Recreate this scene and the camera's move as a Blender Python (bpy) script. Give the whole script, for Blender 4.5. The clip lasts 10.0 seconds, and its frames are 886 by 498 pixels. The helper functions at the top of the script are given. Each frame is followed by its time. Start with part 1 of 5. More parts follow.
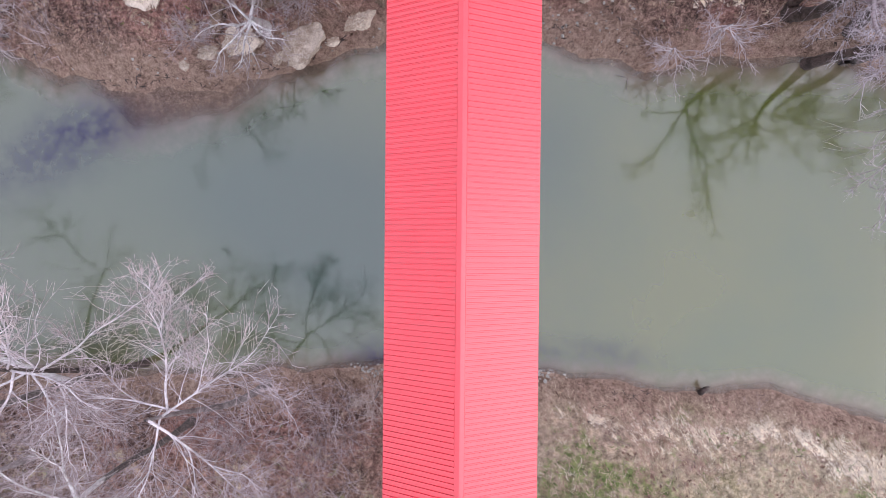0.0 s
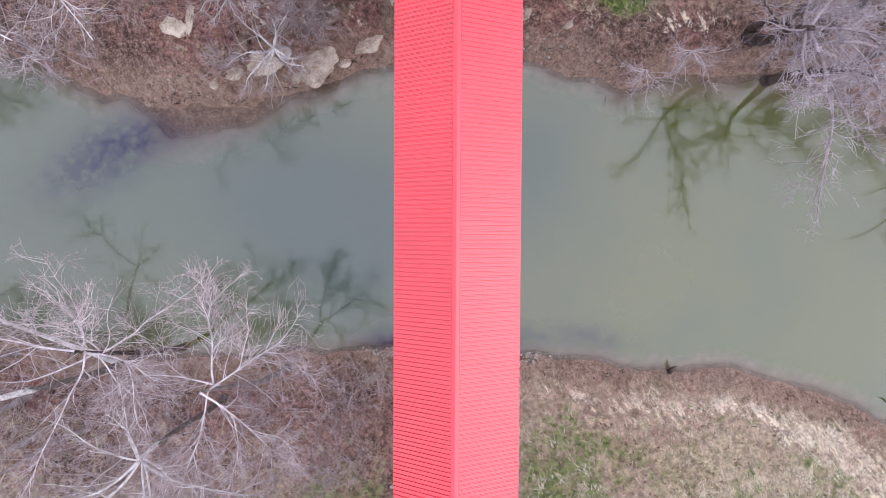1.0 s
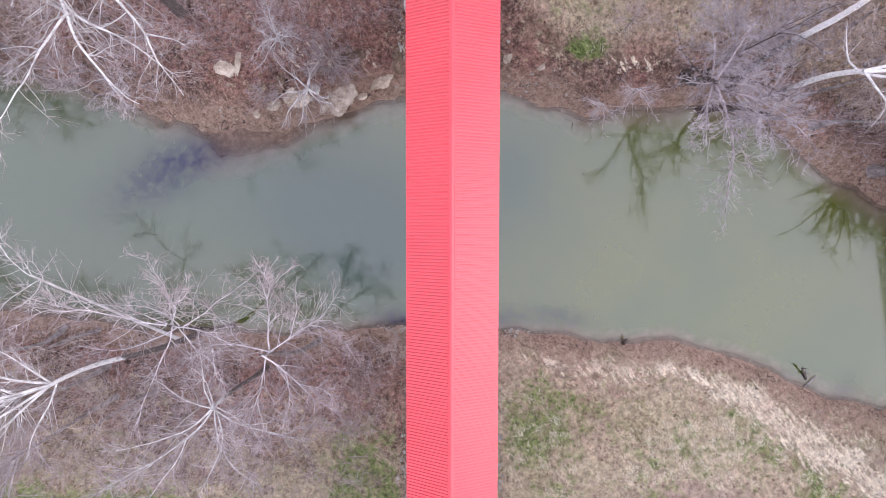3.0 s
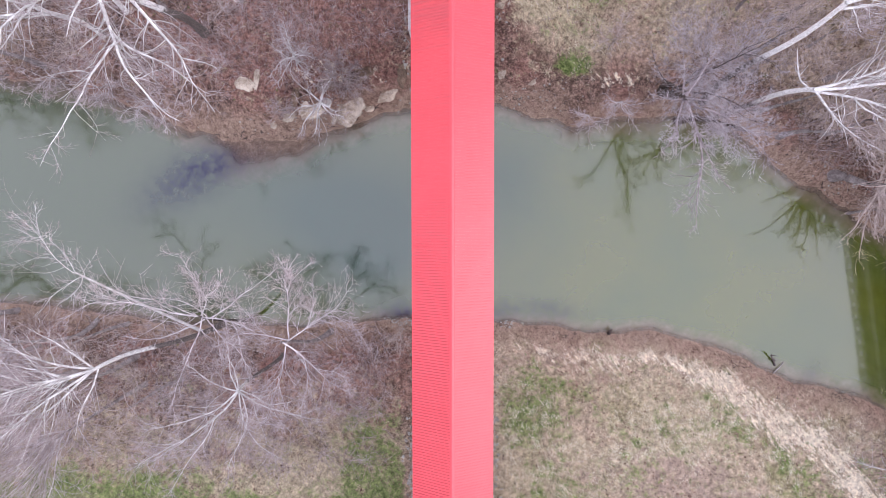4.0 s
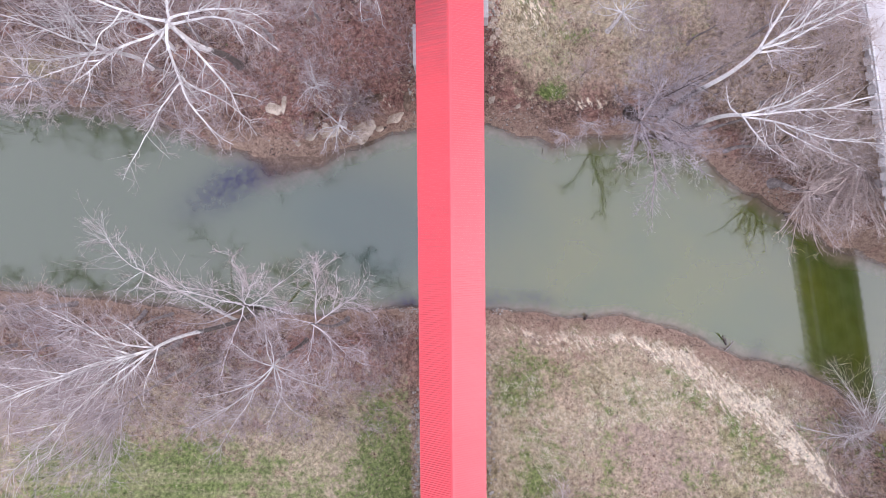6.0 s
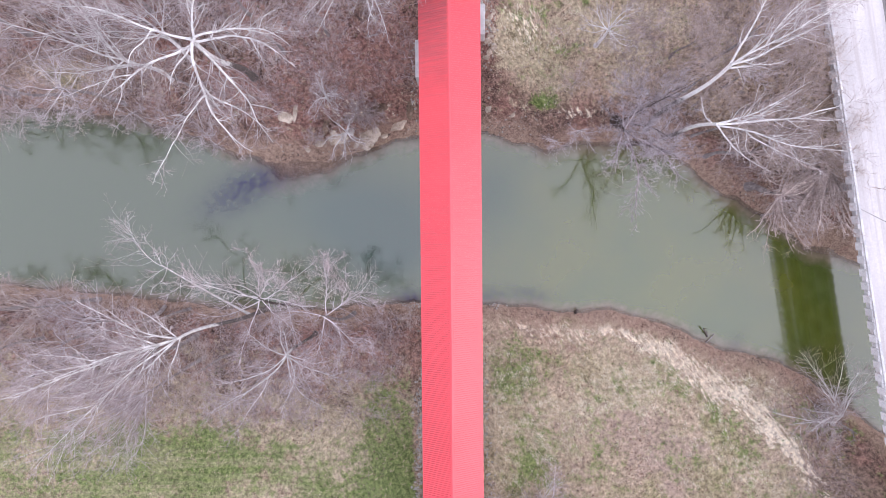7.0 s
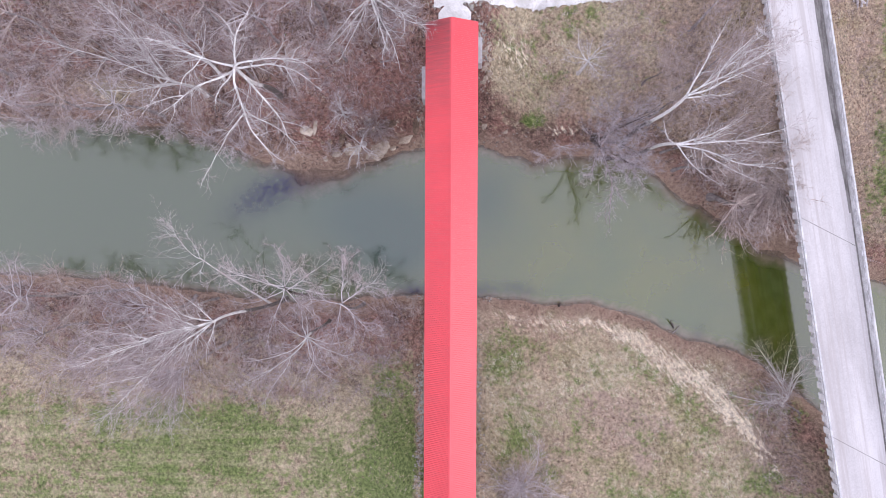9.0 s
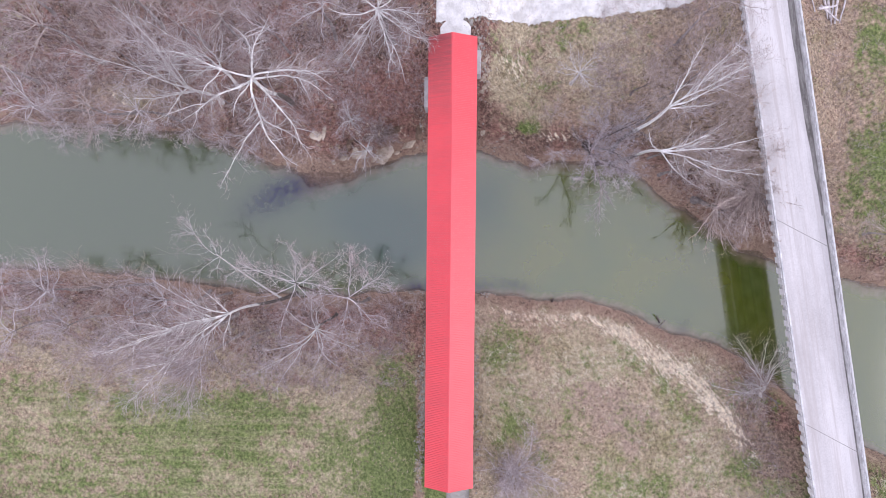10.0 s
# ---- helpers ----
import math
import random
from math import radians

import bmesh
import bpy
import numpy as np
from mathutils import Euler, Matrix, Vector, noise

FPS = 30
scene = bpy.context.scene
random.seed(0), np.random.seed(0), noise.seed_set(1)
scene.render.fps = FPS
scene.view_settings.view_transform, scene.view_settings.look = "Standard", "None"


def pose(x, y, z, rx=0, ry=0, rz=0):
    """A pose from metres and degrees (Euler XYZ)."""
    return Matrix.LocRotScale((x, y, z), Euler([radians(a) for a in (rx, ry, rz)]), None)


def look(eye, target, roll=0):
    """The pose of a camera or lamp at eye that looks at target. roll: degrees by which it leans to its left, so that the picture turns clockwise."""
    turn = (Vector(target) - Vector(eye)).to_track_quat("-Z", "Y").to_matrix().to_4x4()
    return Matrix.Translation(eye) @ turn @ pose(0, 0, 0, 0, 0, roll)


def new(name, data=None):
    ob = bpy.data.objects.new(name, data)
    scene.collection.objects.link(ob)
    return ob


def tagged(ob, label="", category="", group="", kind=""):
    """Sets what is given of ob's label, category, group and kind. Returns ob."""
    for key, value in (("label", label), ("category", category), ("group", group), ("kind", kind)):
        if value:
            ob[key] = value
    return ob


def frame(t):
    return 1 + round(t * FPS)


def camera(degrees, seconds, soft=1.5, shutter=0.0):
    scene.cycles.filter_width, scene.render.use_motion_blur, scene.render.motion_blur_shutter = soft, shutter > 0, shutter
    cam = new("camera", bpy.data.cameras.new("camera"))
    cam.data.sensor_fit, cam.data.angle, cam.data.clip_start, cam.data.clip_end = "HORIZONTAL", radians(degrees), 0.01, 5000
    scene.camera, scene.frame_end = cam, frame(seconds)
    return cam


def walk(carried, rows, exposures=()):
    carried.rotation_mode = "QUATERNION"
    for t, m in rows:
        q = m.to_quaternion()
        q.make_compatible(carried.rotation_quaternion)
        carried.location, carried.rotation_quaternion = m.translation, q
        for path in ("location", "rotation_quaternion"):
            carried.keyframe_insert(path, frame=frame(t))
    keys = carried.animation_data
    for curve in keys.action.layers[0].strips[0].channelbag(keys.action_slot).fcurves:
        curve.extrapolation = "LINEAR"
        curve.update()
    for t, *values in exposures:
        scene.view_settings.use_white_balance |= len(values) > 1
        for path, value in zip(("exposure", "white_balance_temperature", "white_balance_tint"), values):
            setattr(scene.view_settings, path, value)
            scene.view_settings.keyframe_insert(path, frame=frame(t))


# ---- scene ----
cam = camera(81.0, 10.0, soft=0.4)
# seconds, eye (m), turn (degrees); the drone looks straight down and climbs
PATH = [
    (0.0, 0.204, 0.590, 34.163, -0.255, 2.577, 0.537),
    (0.5, 0.448, 0.988, 36.497, -0.964, 2.805, 0.440),
    (1.0, 0.674, 1.356, 38.906, -1.616, 2.988, 0.304),
    (1.5, 0.886, 1.732, 41.283, -2.137, 3.098, 0.221),
    (2.0, 1.027, 2.005, 43.739, -2.484, 3.068, 0.175),
    (2.5, 1.117, 2.178, 46.205, -2.603, 2.960, 0.133),
    (4.0, 1.216, 2.136, 53.307, -2.457, 2.754, -0.090),
    (4.5, 1.243, 2.060, 55.731, -2.347, 2.675, -0.198),
    (5.0, 1.245, 1.973, 58.068, -2.193, 2.588, -0.300),
    (5.5, 1.299, 1.852, 60.364, -2.011, 2.507, -0.419),
    (7.0, 1.411, 1.235, 67.245, -1.482, 2.363, -0.524),
    (7.5, 1.389, 1.061, 69.578, -1.287, 2.235, -0.333),
    (8.0, 1.282, 0.858, 71.917, -1.108, 2.099, -0.001),
    (8.5, 1.214, 0.675, 74.253, -0.926, 1.996, 0.161),
    (9.0, 1.189, 0.466, 76.656, -0.799, 1.938, 0.257),
    (9.5, 1.155, 0.275, 79.130, -0.713, 1.907, 0.360),
    (10.0, 1.171, 0.118, 81.635, -0.662, 1.850, 0.551),
]
# the film darkens a little as the bright road comes into view
EXPOSURES = [(0.0, -0.01), (4.5, 0.05), (7.0, 0.02), (7.6, -0.06), (8.5, -0.15), (10.0, -0.21)]
walk(cam, [(t, pose(x, y, z, rx, ry, rz)) for t, x, y, z, rx, ry, rz in PATH], [(t, stops, 6200, 18) for t, stops in EXPOSURES])

# ---- world and sun: bright overcast, slightly stronger light from the east ----
world = bpy.data.worlds.new("overcast_sky")
scene.world = world
world.use_nodes = True
wn = world.node_tree.nodes
wl = world.node_tree.links
wn.clear()
sky = wn.new("ShaderNodeTexSky")
sky.sky_type = "NISHITA"
sky.sun_disc = False
sky.sun_elevation = radians(25)
sky.sun_rotation = radians(102)
bg_sky = wn.new("ShaderNodeBackground")
bg_sky.inputs["Strength"].default_value = 0.05
bg_cloud = wn.new("ShaderNodeBackground")
bg_cloud.inputs["Color"].default_value = (0.965, 0.96, 1.03, 1)
bg_cloud.inputs["Strength"].default_value = 1.34
both = wn.new("ShaderNodeAddShader")
wout = wn.new("ShaderNodeOutputWorld")
wl.new(sky.outputs[0], bg_sky.inputs[0])
wl.new(bg_sky.outputs[0], both.inputs[0])
wl.new(bg_cloud.outputs[0], both.inputs[1])
wl.new(both.outputs[0], wout.inputs[0])

sun = new("sun", bpy.data.lights.new("sun", "SUN"))
sun.data.energy = 1.0
sun.data.angle = radians(50)
sun.data.color = (1.0, 0.96, 0.93)
sun.matrix_basis = look((88, -18, 42), (0, 0, 0))


# ---- materials ----
def nodes_of(name):
    mat = bpy.data.materials.new(name)
    mat.use_nodes = True
    nt = mat.node_tree
    return mat, nt, nt.nodes["Principled BSDF"]


def noise_node(nt, scale, detail=4.0, rough=0.6, coord="Object", stretch=(1, 1, 1), turn=0.0):
    tc = nt.nodes.new("ShaderNodeTexCoord")
    mp = nt.nodes.new("ShaderNodeMapping")
    mp.vector_type = "TEXTURE"
    mp.inputs["Scale"].default_value = [1 / k for k in stretch]
    mp.inputs["Rotation"].default_value = (0, 0, radians(turn))
    n = nt.nodes.new("ShaderNodeTexNoise")
    n.inputs["Scale"].default_value = scale
    n.inputs["Detail"].default_value = detail
    n.inputs["Roughness"].default_value = rough
    src = nt.nodes.new("ShaderNodeNewGeometry").outputs["Position"] if coord == "World" else tc.outputs[coord]
    nt.links.new(src, mp.inputs[0])
    nt.links.new(mp.outputs[0], n.inputs["Vector"])
    return n.outputs["Fac"]


def ramp(nt, fac, stops):
    r = nt.nodes.new("ShaderNodeValToRGB")
    el = r.color_ramp.elements
    while len(el) < len(stops):
        el.new(0.5)
    for e, (p, c) in zip(el, stops):
        e.position = p
        e.color = (*c, 1) if len(c) == 3 else c
    nt.links.new(fac, r.inputs[0])
    return r.outputs[0]


def grey(a):
    return (a, a, a)


def mixed(nt, fac, a, b, kind="MIX"):
    m = nt.nodes.new("ShaderNodeMix")
    m.data_type = "RGBA"
    m.blend_type = kind
    for sock, v in ((m.inputs[0], fac), (m.inputs[6], a), (m.inputs[7], b)):
        if isinstance(v, (int, float)):
            sock.default_value = v
        elif isinstance(v, tuple):
            sock.default_value = (*v, 1)
        else:
            nt.links.new(v, sock)
    return m.outputs[2]


def calc(nt, op, a, b=0.0, clamp=False):
    m = nt.nodes.new("ShaderNodeMath")
    m.operation = op
    m.use_clamp = clamp
    for sock, v in ((m.inputs[0], a), (m.inputs[1], b)):
        if isinstance(v, (int, float)):
            sock.default_value = v
        else:
            nt.links.new(v, sock)
    return m.outputs[0]


def bump(nt, bsdf, height, strength, distance):
    b = nt.nodes.new("ShaderNodeBump")
    b.inputs["Strength"].default_value = strength
    b.inputs["Distance"].default_value = distance
    nt.links.new(height, b.inputs["Height"])
    nt.links.new(b.outputs[0], bsdf.inputs["Normal"])


def attr(nt, name):
    a = nt.nodes.new("ShaderNodeAttribute")
    a.attribute_name = name
    return a


def speckled(name, dark, light, scale, fine, rough=0.9, bump_d=0.02, vary=0.25, stretch=(1, 1, 1), spec=0.3):
    """A two-scale surface: broad stains and fine grain, with a random tint for each object."""
    mat, nt, p = nodes_of(name)
    big = noise_node(nt, scale, 4, 0.6, "Object", stretch)
    small = noise_node(nt, fine, 3, 0.7, "Object", stretch)
    f = calc(nt, "ADD", calc(nt, "MULTIPLY", big, 0.6), calc(nt, "MULTIPLY", small, 0.4))
    c = ramp(nt, f, [(0.41, dark), (0.59, light)])
    info = nt.nodes.new("ShaderNodeObjectInfo")
    v = calc(nt, "ADD", calc(nt, "MULTIPLY", info.outputs["Random"], vary), 1 - vary / 2)
    c = mixed(nt, 1.0, c, v, "MULTIPLY")
    nt.links.new(c, p.inputs["Base Color"])
    p.inputs["Roughness"].default_value = rough
    p.inputs["Specular IOR Level"].default_value = spec
    if bump_d:
        bump(nt, p, small, 0.6, bump_d)
    return mat


def roof_paint():
    mat, nt, p = nodes_of("red_painted_metal")
    big = noise_node(nt, 0.22, 5, 0.6, "World")
    streak = noise_node(nt, 1.0, 5, 0.65, "World", (0.25, 3.5, 0.25))
    c = ramp(nt, big, [(0.3, (0.74, 0.030, 0.050)), (0.7, (0.84, 0.042, 0.064))])
    c = mixed(nt, calc(nt, "MULTIPLY", ramp(nt, streak, [(0.45, grey(0)), (0.75, grey(1))]), 0.22), c, (0.50, 0.06, 0.075))
    # shade and lost sheen under the north-western tree, painted dark along with washed-down grime
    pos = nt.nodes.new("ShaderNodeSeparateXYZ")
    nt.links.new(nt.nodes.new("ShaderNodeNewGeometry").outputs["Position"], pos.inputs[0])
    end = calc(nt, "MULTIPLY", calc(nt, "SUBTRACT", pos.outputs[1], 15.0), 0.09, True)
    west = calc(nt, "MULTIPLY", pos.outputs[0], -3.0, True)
    tree_shade_grime = calc(nt, "MULTIPLY", calc(nt, "MULTIPLY", end, west), ramp(nt, streak, [(0.36, grey(0.5)), (0.6, grey(0.95))]))
    c = mixed(nt, tree_shade_grime, c, (0.30, 0.022, 0.032))
    nt.links.new(c, p.inputs["Base Color"])
    p.inputs["Roughness"].default_value = 0.36
    p.inputs["IOR"].default_value = 1.85
    return mat


def ground_mat():
    mat, nt, p = nodes_of("river_bank_ground")
    zone = attr(nt, "zone")
    sep = nt.nodes.new("ShaderNodeSeparateColor")
    nt.links.new(zone.outputs["Color"], sep.inputs[0])
    mud = attr(nt, "mud").outputs["Fac"]
    field = attr(nt, "field").outputs["Fac"]
    n1 = noise_node(nt, 0.22, 5, 0.6)
    n2 = noise_node(nt, 0.9, 6, 0.72)
    n3 = noise_node(nt, 6.0, 5, 0.8)
    n4 = noise_node(nt, 24.0, 3, 0.7)
    n5 = noise_node(nt, 2.2, 4, 0.65)
    fine = calc(nt, "ADD", calc(nt, "ADD", calc(nt, "MULTIPLY", n3, 0.45), calc(nt, "MULTIPLY", n4, 0.30)), calc(nt, "MULTIPLY", n5, 0.25))

    def cover(weight, spread, top, lo=0.38, hi=0.70):
        e = calc(nt, "ADD", weight, calc(nt, "MULTIPLY", calc(nt, "SUBTRACT", calc(nt, "ADD", calc(nt, "MULTIPLY", n2, 0.6), calc(nt, "MULTIPLY", n3, 0.4)), 0.5), spread))
        return ramp(nt, e, [(lo, grey(0)), (hi, grey(top))])

    # leaf litter
    litter = ramp(nt, fine, [(0.42, (0.018, 0.011, 0.009)), (0.5, (0.150, 0.088, 0.072)), (0.60, (0.48, 0.33, 0.275))])
    red = ramp(nt, fine, [(0.39, (0.085, 0.040, 0.033)), (0.5, (0.29, 0.150, 0.125)), (0.61, (0.56, 0.335, 0.285))])
    c = mixed(nt, ramp(nt, calc(nt, "ADD", n1, calc(nt, "MULTIPLY", attr(nt, "ruddy").outputs["Fac"], 0.25)), [(0.46, grey(0)), (0.60, grey(0.9))]), litter, red)
    # matted thatch of the meadows
    thatch = ramp(nt, fine, [(0.38, (0.16, 0.118, 0.078)), (0.5, (0.475, 0.368, 0.270)), (0.61, (0.78, 0.66, 0.51))])
    thatch = mixed(nt, ramp(nt, calc(nt, "ADD", n1, calc(nt, "SUBTRACT", calc(nt, "MULTIPLY", attr(nt, "pink").outputs["Fac"], 0.28), 0.10)), [(0.44, grey(0)), (0.58, grey(0.95))]), thatch, ramp(nt, fine, [(0.36, (0.20, 0.142, 0.112)), (0.63, (0.63, 0.49, 0.405))]))
    olive = ramp(nt, fine, [(0.38, (0.085, 0.078, 0.036)), (0.5, (0.30, 0.268, 0.145)), (0.61, (0.62, 0.56, 0.36))])
    n6 = noise_node(nt, 0.17, 4, 0.6, "Object", (1, 1, 1), 40)
    thatch = mixed(nt, ramp(nt, calc(nt, "ADD", n6, calc(nt, "MULTIPLY", attr(nt, "olive").outputs["Fac"], 0.22)), [(0.52, grey(0)), (0.66, grey(0.85))]), thatch, olive)
    c = mixed(nt, attr(nt, "meadow").outputs["Fac"], c, thatch)
    # dry grass
    tan = ramp(nt, fine, [(0.37, (0.23, 0.180, 0.115)), (0.5, (0.47, 0.392, 0.275)), (0.63, (0.74, 0.65, 0.48))])
    drift = noise_node(nt, 0.5, 5, 0.65, "Object", (0.22, 1.0, 1), -30)
    bent = calc(nt, "MULTIPLY", calc(nt, "SUBTRACT", drift, 0.5), 1.5)
    c = mixed(nt, cover(calc(nt, "ADD", sep.outputs[1], bent), 3.0, 0.95), c, tan)
    # green grass
    green = ramp(nt, fine, [(0.38, (0.027, 0.056, 0.010)), (0.5, (0.105, 0.185, 0.034)), (0.62, (0.28, 0.37, 0.11))])
    c = mixed(nt, cover(sep.outputs[0], 3.4, 0.8), c, green)
    # mown rows of the field
    streak = noise_node(nt, 0.55, 5, 0.65, "Object", (0.07, 1.6, 1))
    row = calc(nt, "ADD", calc(nt, "MULTIPLY", streak, 0.6), calc(nt, "MULTIPLY", n1, 0.4))
    row = calc(nt, "MULTIPLY", ramp(nt, row, [(0.46, grey(0)), (0.60, grey(0.55))]), field)
    c = mixed(nt, row, c, tan)
    # pale sand
    sand = ramp(nt, fine, [(0.37, (0.48, 0.375, 0.275)), (0.47, (0.78, 0.665, 0.52)), (0.57, (0.90, 0.82, 0.69))])
    streaks = noise_node(nt, 1.5, 4, 0.7, "Object", (0.4, 1.6, 1), -52)
    sandy = ramp(nt, sep.outputs[2], [(0.06, grey(0)), (0.22, grey(1))])
    c = mixed(nt, calc(nt, "MULTIPLY", sandy, cover(calc(nt, "ADD", sep.outputs[2], calc(nt, "SUBTRACT", calc(nt, "MULTIPLY", calc(nt, "SUBTRACT", streaks, 0.5), 3.2), 0.10)), 3.6, 1.0, 0.42, 0.60)), c, sand)
    # broad lighter and darker soil
    c = mixed(nt, 1.0, c, ramp(nt, n5, [(0.34, (0.74, 0.73, 0.74)), (0.5, grey(1.03)), (0.66, (1.22, 1.19, 1.14))]), "MULTIPLY")
    # wet mud of the waterline
    wet = ramp(nt, fine, [(0.37, (0.14, 0.084, 0.060)), (0.5, (0.37, 0.26, 0.20)), (0.62, (0.62, 0.465, 0.37))])
    c = mixed(nt, calc(nt, "MULTIPLY", mud, ramp(nt, n2, [(0.35, grey(0.5)), (0.6, grey(1))])), c, wet)
    nt.links.new(c, p.inputs["Base Color"])
    p.inputs["Roughness"].default_value = 0.93
    p.inputs["Specular IOR Level"].default_value = 0.2
    bump(nt, p, fine, 1.0, 0.22)
    return mat


def water_mat():
    mat, nt, p = nodes_of("murky_green_water")
    shallow = attr(nt, "shallow").outputs["Fac"]
    shoal_reflection = attr(nt, "shoal_reflection").outputs["Fac"]
    n1 = noise_node(nt, 0.10, 4, 0.6)
    n2 = noise_node(nt, 0.9, 5, 0.65)
    deep = ramp(nt, n1, [(0.38, (0.060, 0.086, 0.014)), (0.62, (0.084, 0.098, 0.009))])
    deep = mixed(nt, attr(nt, "west_dark").outputs["Fac"], deep, (0.036, 0.060, 0.008))
    deep = mixed(nt, attr(nt, "pool").outputs["Fac"], deep, (0.018, 0.060, 0.046))
    bed = ramp(nt, n2, [(0.34, (0.17, 0.125, 0.105)), (0.66, (0.27, 0.20, 0.165))])
    f = calc(nt, "ADD", shallow, calc(nt, "MULTIPLY", calc(nt, "SUBTRACT", n2, 0.5), 0.4))
    c = mixed(nt, ramp(nt, f, [(0.15, grey(0)), (0.9, grey(0.95))]), deep, bed)
    # shoals and the bank trees' dark reflection, both painted into the colour
    f = calc(nt, "MULTIPLY", shoal_reflection, ramp(nt, n2, [(0.36, grey(0.4)), (0.62, grey(1.0))]))
    c = mixed(nt, f, c, (0.032, 0.033, 0.085))
    nt.links.new(c, p.inputs["Base Color"])
    # sky reflection weakened over shoals, pool and shallows so that they show darker
    dull = calc(nt, "ADD", calc(nt, "ADD", calc(nt, "MULTIPLY", f, 0.34), calc(nt, "MULTIPLY", attr(nt, "pool").outputs["Fac"], 0.09)), calc(nt, "MULTIPLY", calc(nt, "POWER", shallow, 2.0), 0.44))
    nt.links.new(calc(nt, "SUBTRACT", 0.5, dull, True), p.inputs["Specular IOR Level"])
    p.inputs["Roughness"].default_value = 0.08
    p.inputs["IOR"].default_value = 2.32
    clear = ramp(nt, calc(nt, "ADD", shallow, calc(nt, "MULTIPLY", calc(nt, "SUBTRACT", n2, 0.5), 0.25)), [(0.58, grey(1)), (0.95, grey(0.3))])
    nt.links.new(clear, p.inputs["Alpha"])
    w = noise_node(nt, 1.1, 3, 0.5, "Object", (1.0, 2.2, 1.0))
    bump(nt, p, w, 0.05, 0.05)
    return mat


def sycamore_bark():
    """Dark scaly bark low on the trunk that flakes off to white higher up."""
    mat, nt, p = nodes_of("sycamore_trunk_bark")
    tc = nt.nodes.new("ShaderNodeTexCoord")
    sep = nt.nodes.new("ShaderNodeSeparateXYZ")
    nt.links.new(tc.outputs["Object"], sep.inputs[0])
    n = noise_node(nt, 1.6, 4, 0.65)
    small = noise_node(nt, 9.0, 4, 0.7)
    h = calc(nt, "ADD", calc(nt, "MULTIPLY", sep.outputs[2], 0.09), calc(nt, "MULTIPLY", n, 0.5))
    dark = ramp(nt, small, [(0.4, (0.06, 0.05, 0.045)), (0.6, (0.19, 0.16, 0.15))])
    white = ramp(nt, small, [(0.4, (0.52, 0.49, 0.48)), (0.6, (0.86, 0.84, 0.84))])
    nt.links.new(mixed(nt, ramp(nt, h, [(0.90, grey(0)), (1.15, grey(1))]), dark, white), p.inputs["Base Color"])
    p.inputs["Roughness"].default_value = 0.88
    bump(nt, p, small, 0.5, 0.02)
    return mat


M_SYCAMORE = sycamore_bark()
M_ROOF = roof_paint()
M_GROUND = ground_mat()
M_WATER = water_mat()
M_RED_WOOD = speckled("red_board_siding", (0.22, 0.03, 0.03), (0.36, 0.055, 0.05), 0.8, 14, 0.8, 0.006)
M_WHITE_WOOD = speckled("white_painted_boards", (0.62, 0.61, 0.62), (0.82, 0.81, 0.82), 1.2, 18, 0.7, 0.004)
M_TIMBER = speckled("weathered_timber", (0.13, 0.10, 0.08), (0.28, 0.23, 0.19), 1.5, 20, 0.9, 0.01, 0.3, (1, 6, 1))
M_CONCRETE = speckled("weathered_concrete", (0.40, 0.39, 0.40), (0.66, 0.65, 0.66), 0.5, 9, 0.9, 0.006, 0.12)
M_STONE = speckled("pale_sandstone", (0.34, 0.265, 0.205), (0.72, 0.63, 0.53), 0.7, 9, 0.92, 0.04)
M_LEDGE = speckled("brown_sandstone", (0.10, 0.07, 0.052), (0.32, 0.23, 0.175), 0.7, 9, 0.92, 0.04)
M_PEBBLE = speckled("river_pebble", (0.34, 0.31, 0.28), (0.68, 0.65, 0.60), 2.0, 12, 0.85, 0.01, 0.6)
M_GRAVEL = speckled("pale_road_gravel", (0.56, 0.54, 0.53), (0.86, 0.84, 0.84), 0.6, 16, 0.95, 0.03, 0.0)
M_GREY_GRAVEL = speckled("grey_road_gravel", (0.20, 0.185, 0.17), (0.40, 0.375, 0.35), 0.8, 12, 0.95, 0.03, 0.0)
M_BARK_WHITE = speckled("white_sycamore_bark", (0.50, 0.47, 0.46), (0.86, 0.84, 0.84), 1.2, 7, 0.85, 0.01, 0.15)
M_BARK_GREY = speckled("grey_bark", (0.16, 0.135, 0.13), (0.36, 0.32, 0.32), 1.5, 12, 0.9, 0.015, 0.25)
M_BARK_MID = speckled("pale_grey_bark", (0.42, 0.375, 0.39), (0.80, 0.745, 0.77), 1.3, 9, 0.9, 0.01, 0.25)
M_BARK_DARK = speckled("dark_bark", (0.04, 0.032, 0.028), (0.13, 0.10, 0.09), 1.5, 12, 0.9, 0.02, 0.25)
M_BARK_TAN = speckled("pale_brown_bark", (0.32, 0.255, 0.235), (0.64, 0.54, 0.51), 1.3, 9, 0.9, 0.01, 0.25)
M_TWIG_PALE = speckled("pale_bare_twigs", (0.26, 0.205, 0.205), (0.62, 0.53, 0.54), 0.8, 5, 0.9, 0, 0.2)
M_TWIG_LAVENDER = speckled("lavender_bare_twigs", (0.31, 0.275, 0.295), (0.64, 0.585, 0.625), 0.8, 5, 0.9, 0, 0.15)
M_TWIG_GREY = speckled("grey_bare_twigs", (0.20, 0.165, 0.175), (0.44, 0.38, 0.395), 0.8, 5, 0.9, 0, 0.25)
M_TWIG_BROWN = speckled("brown_bare_twigs", (0.21, 0.15, 0.14), (0.52, 0.41, 0.385), 0.8, 5, 0.9, 0, 0.25)
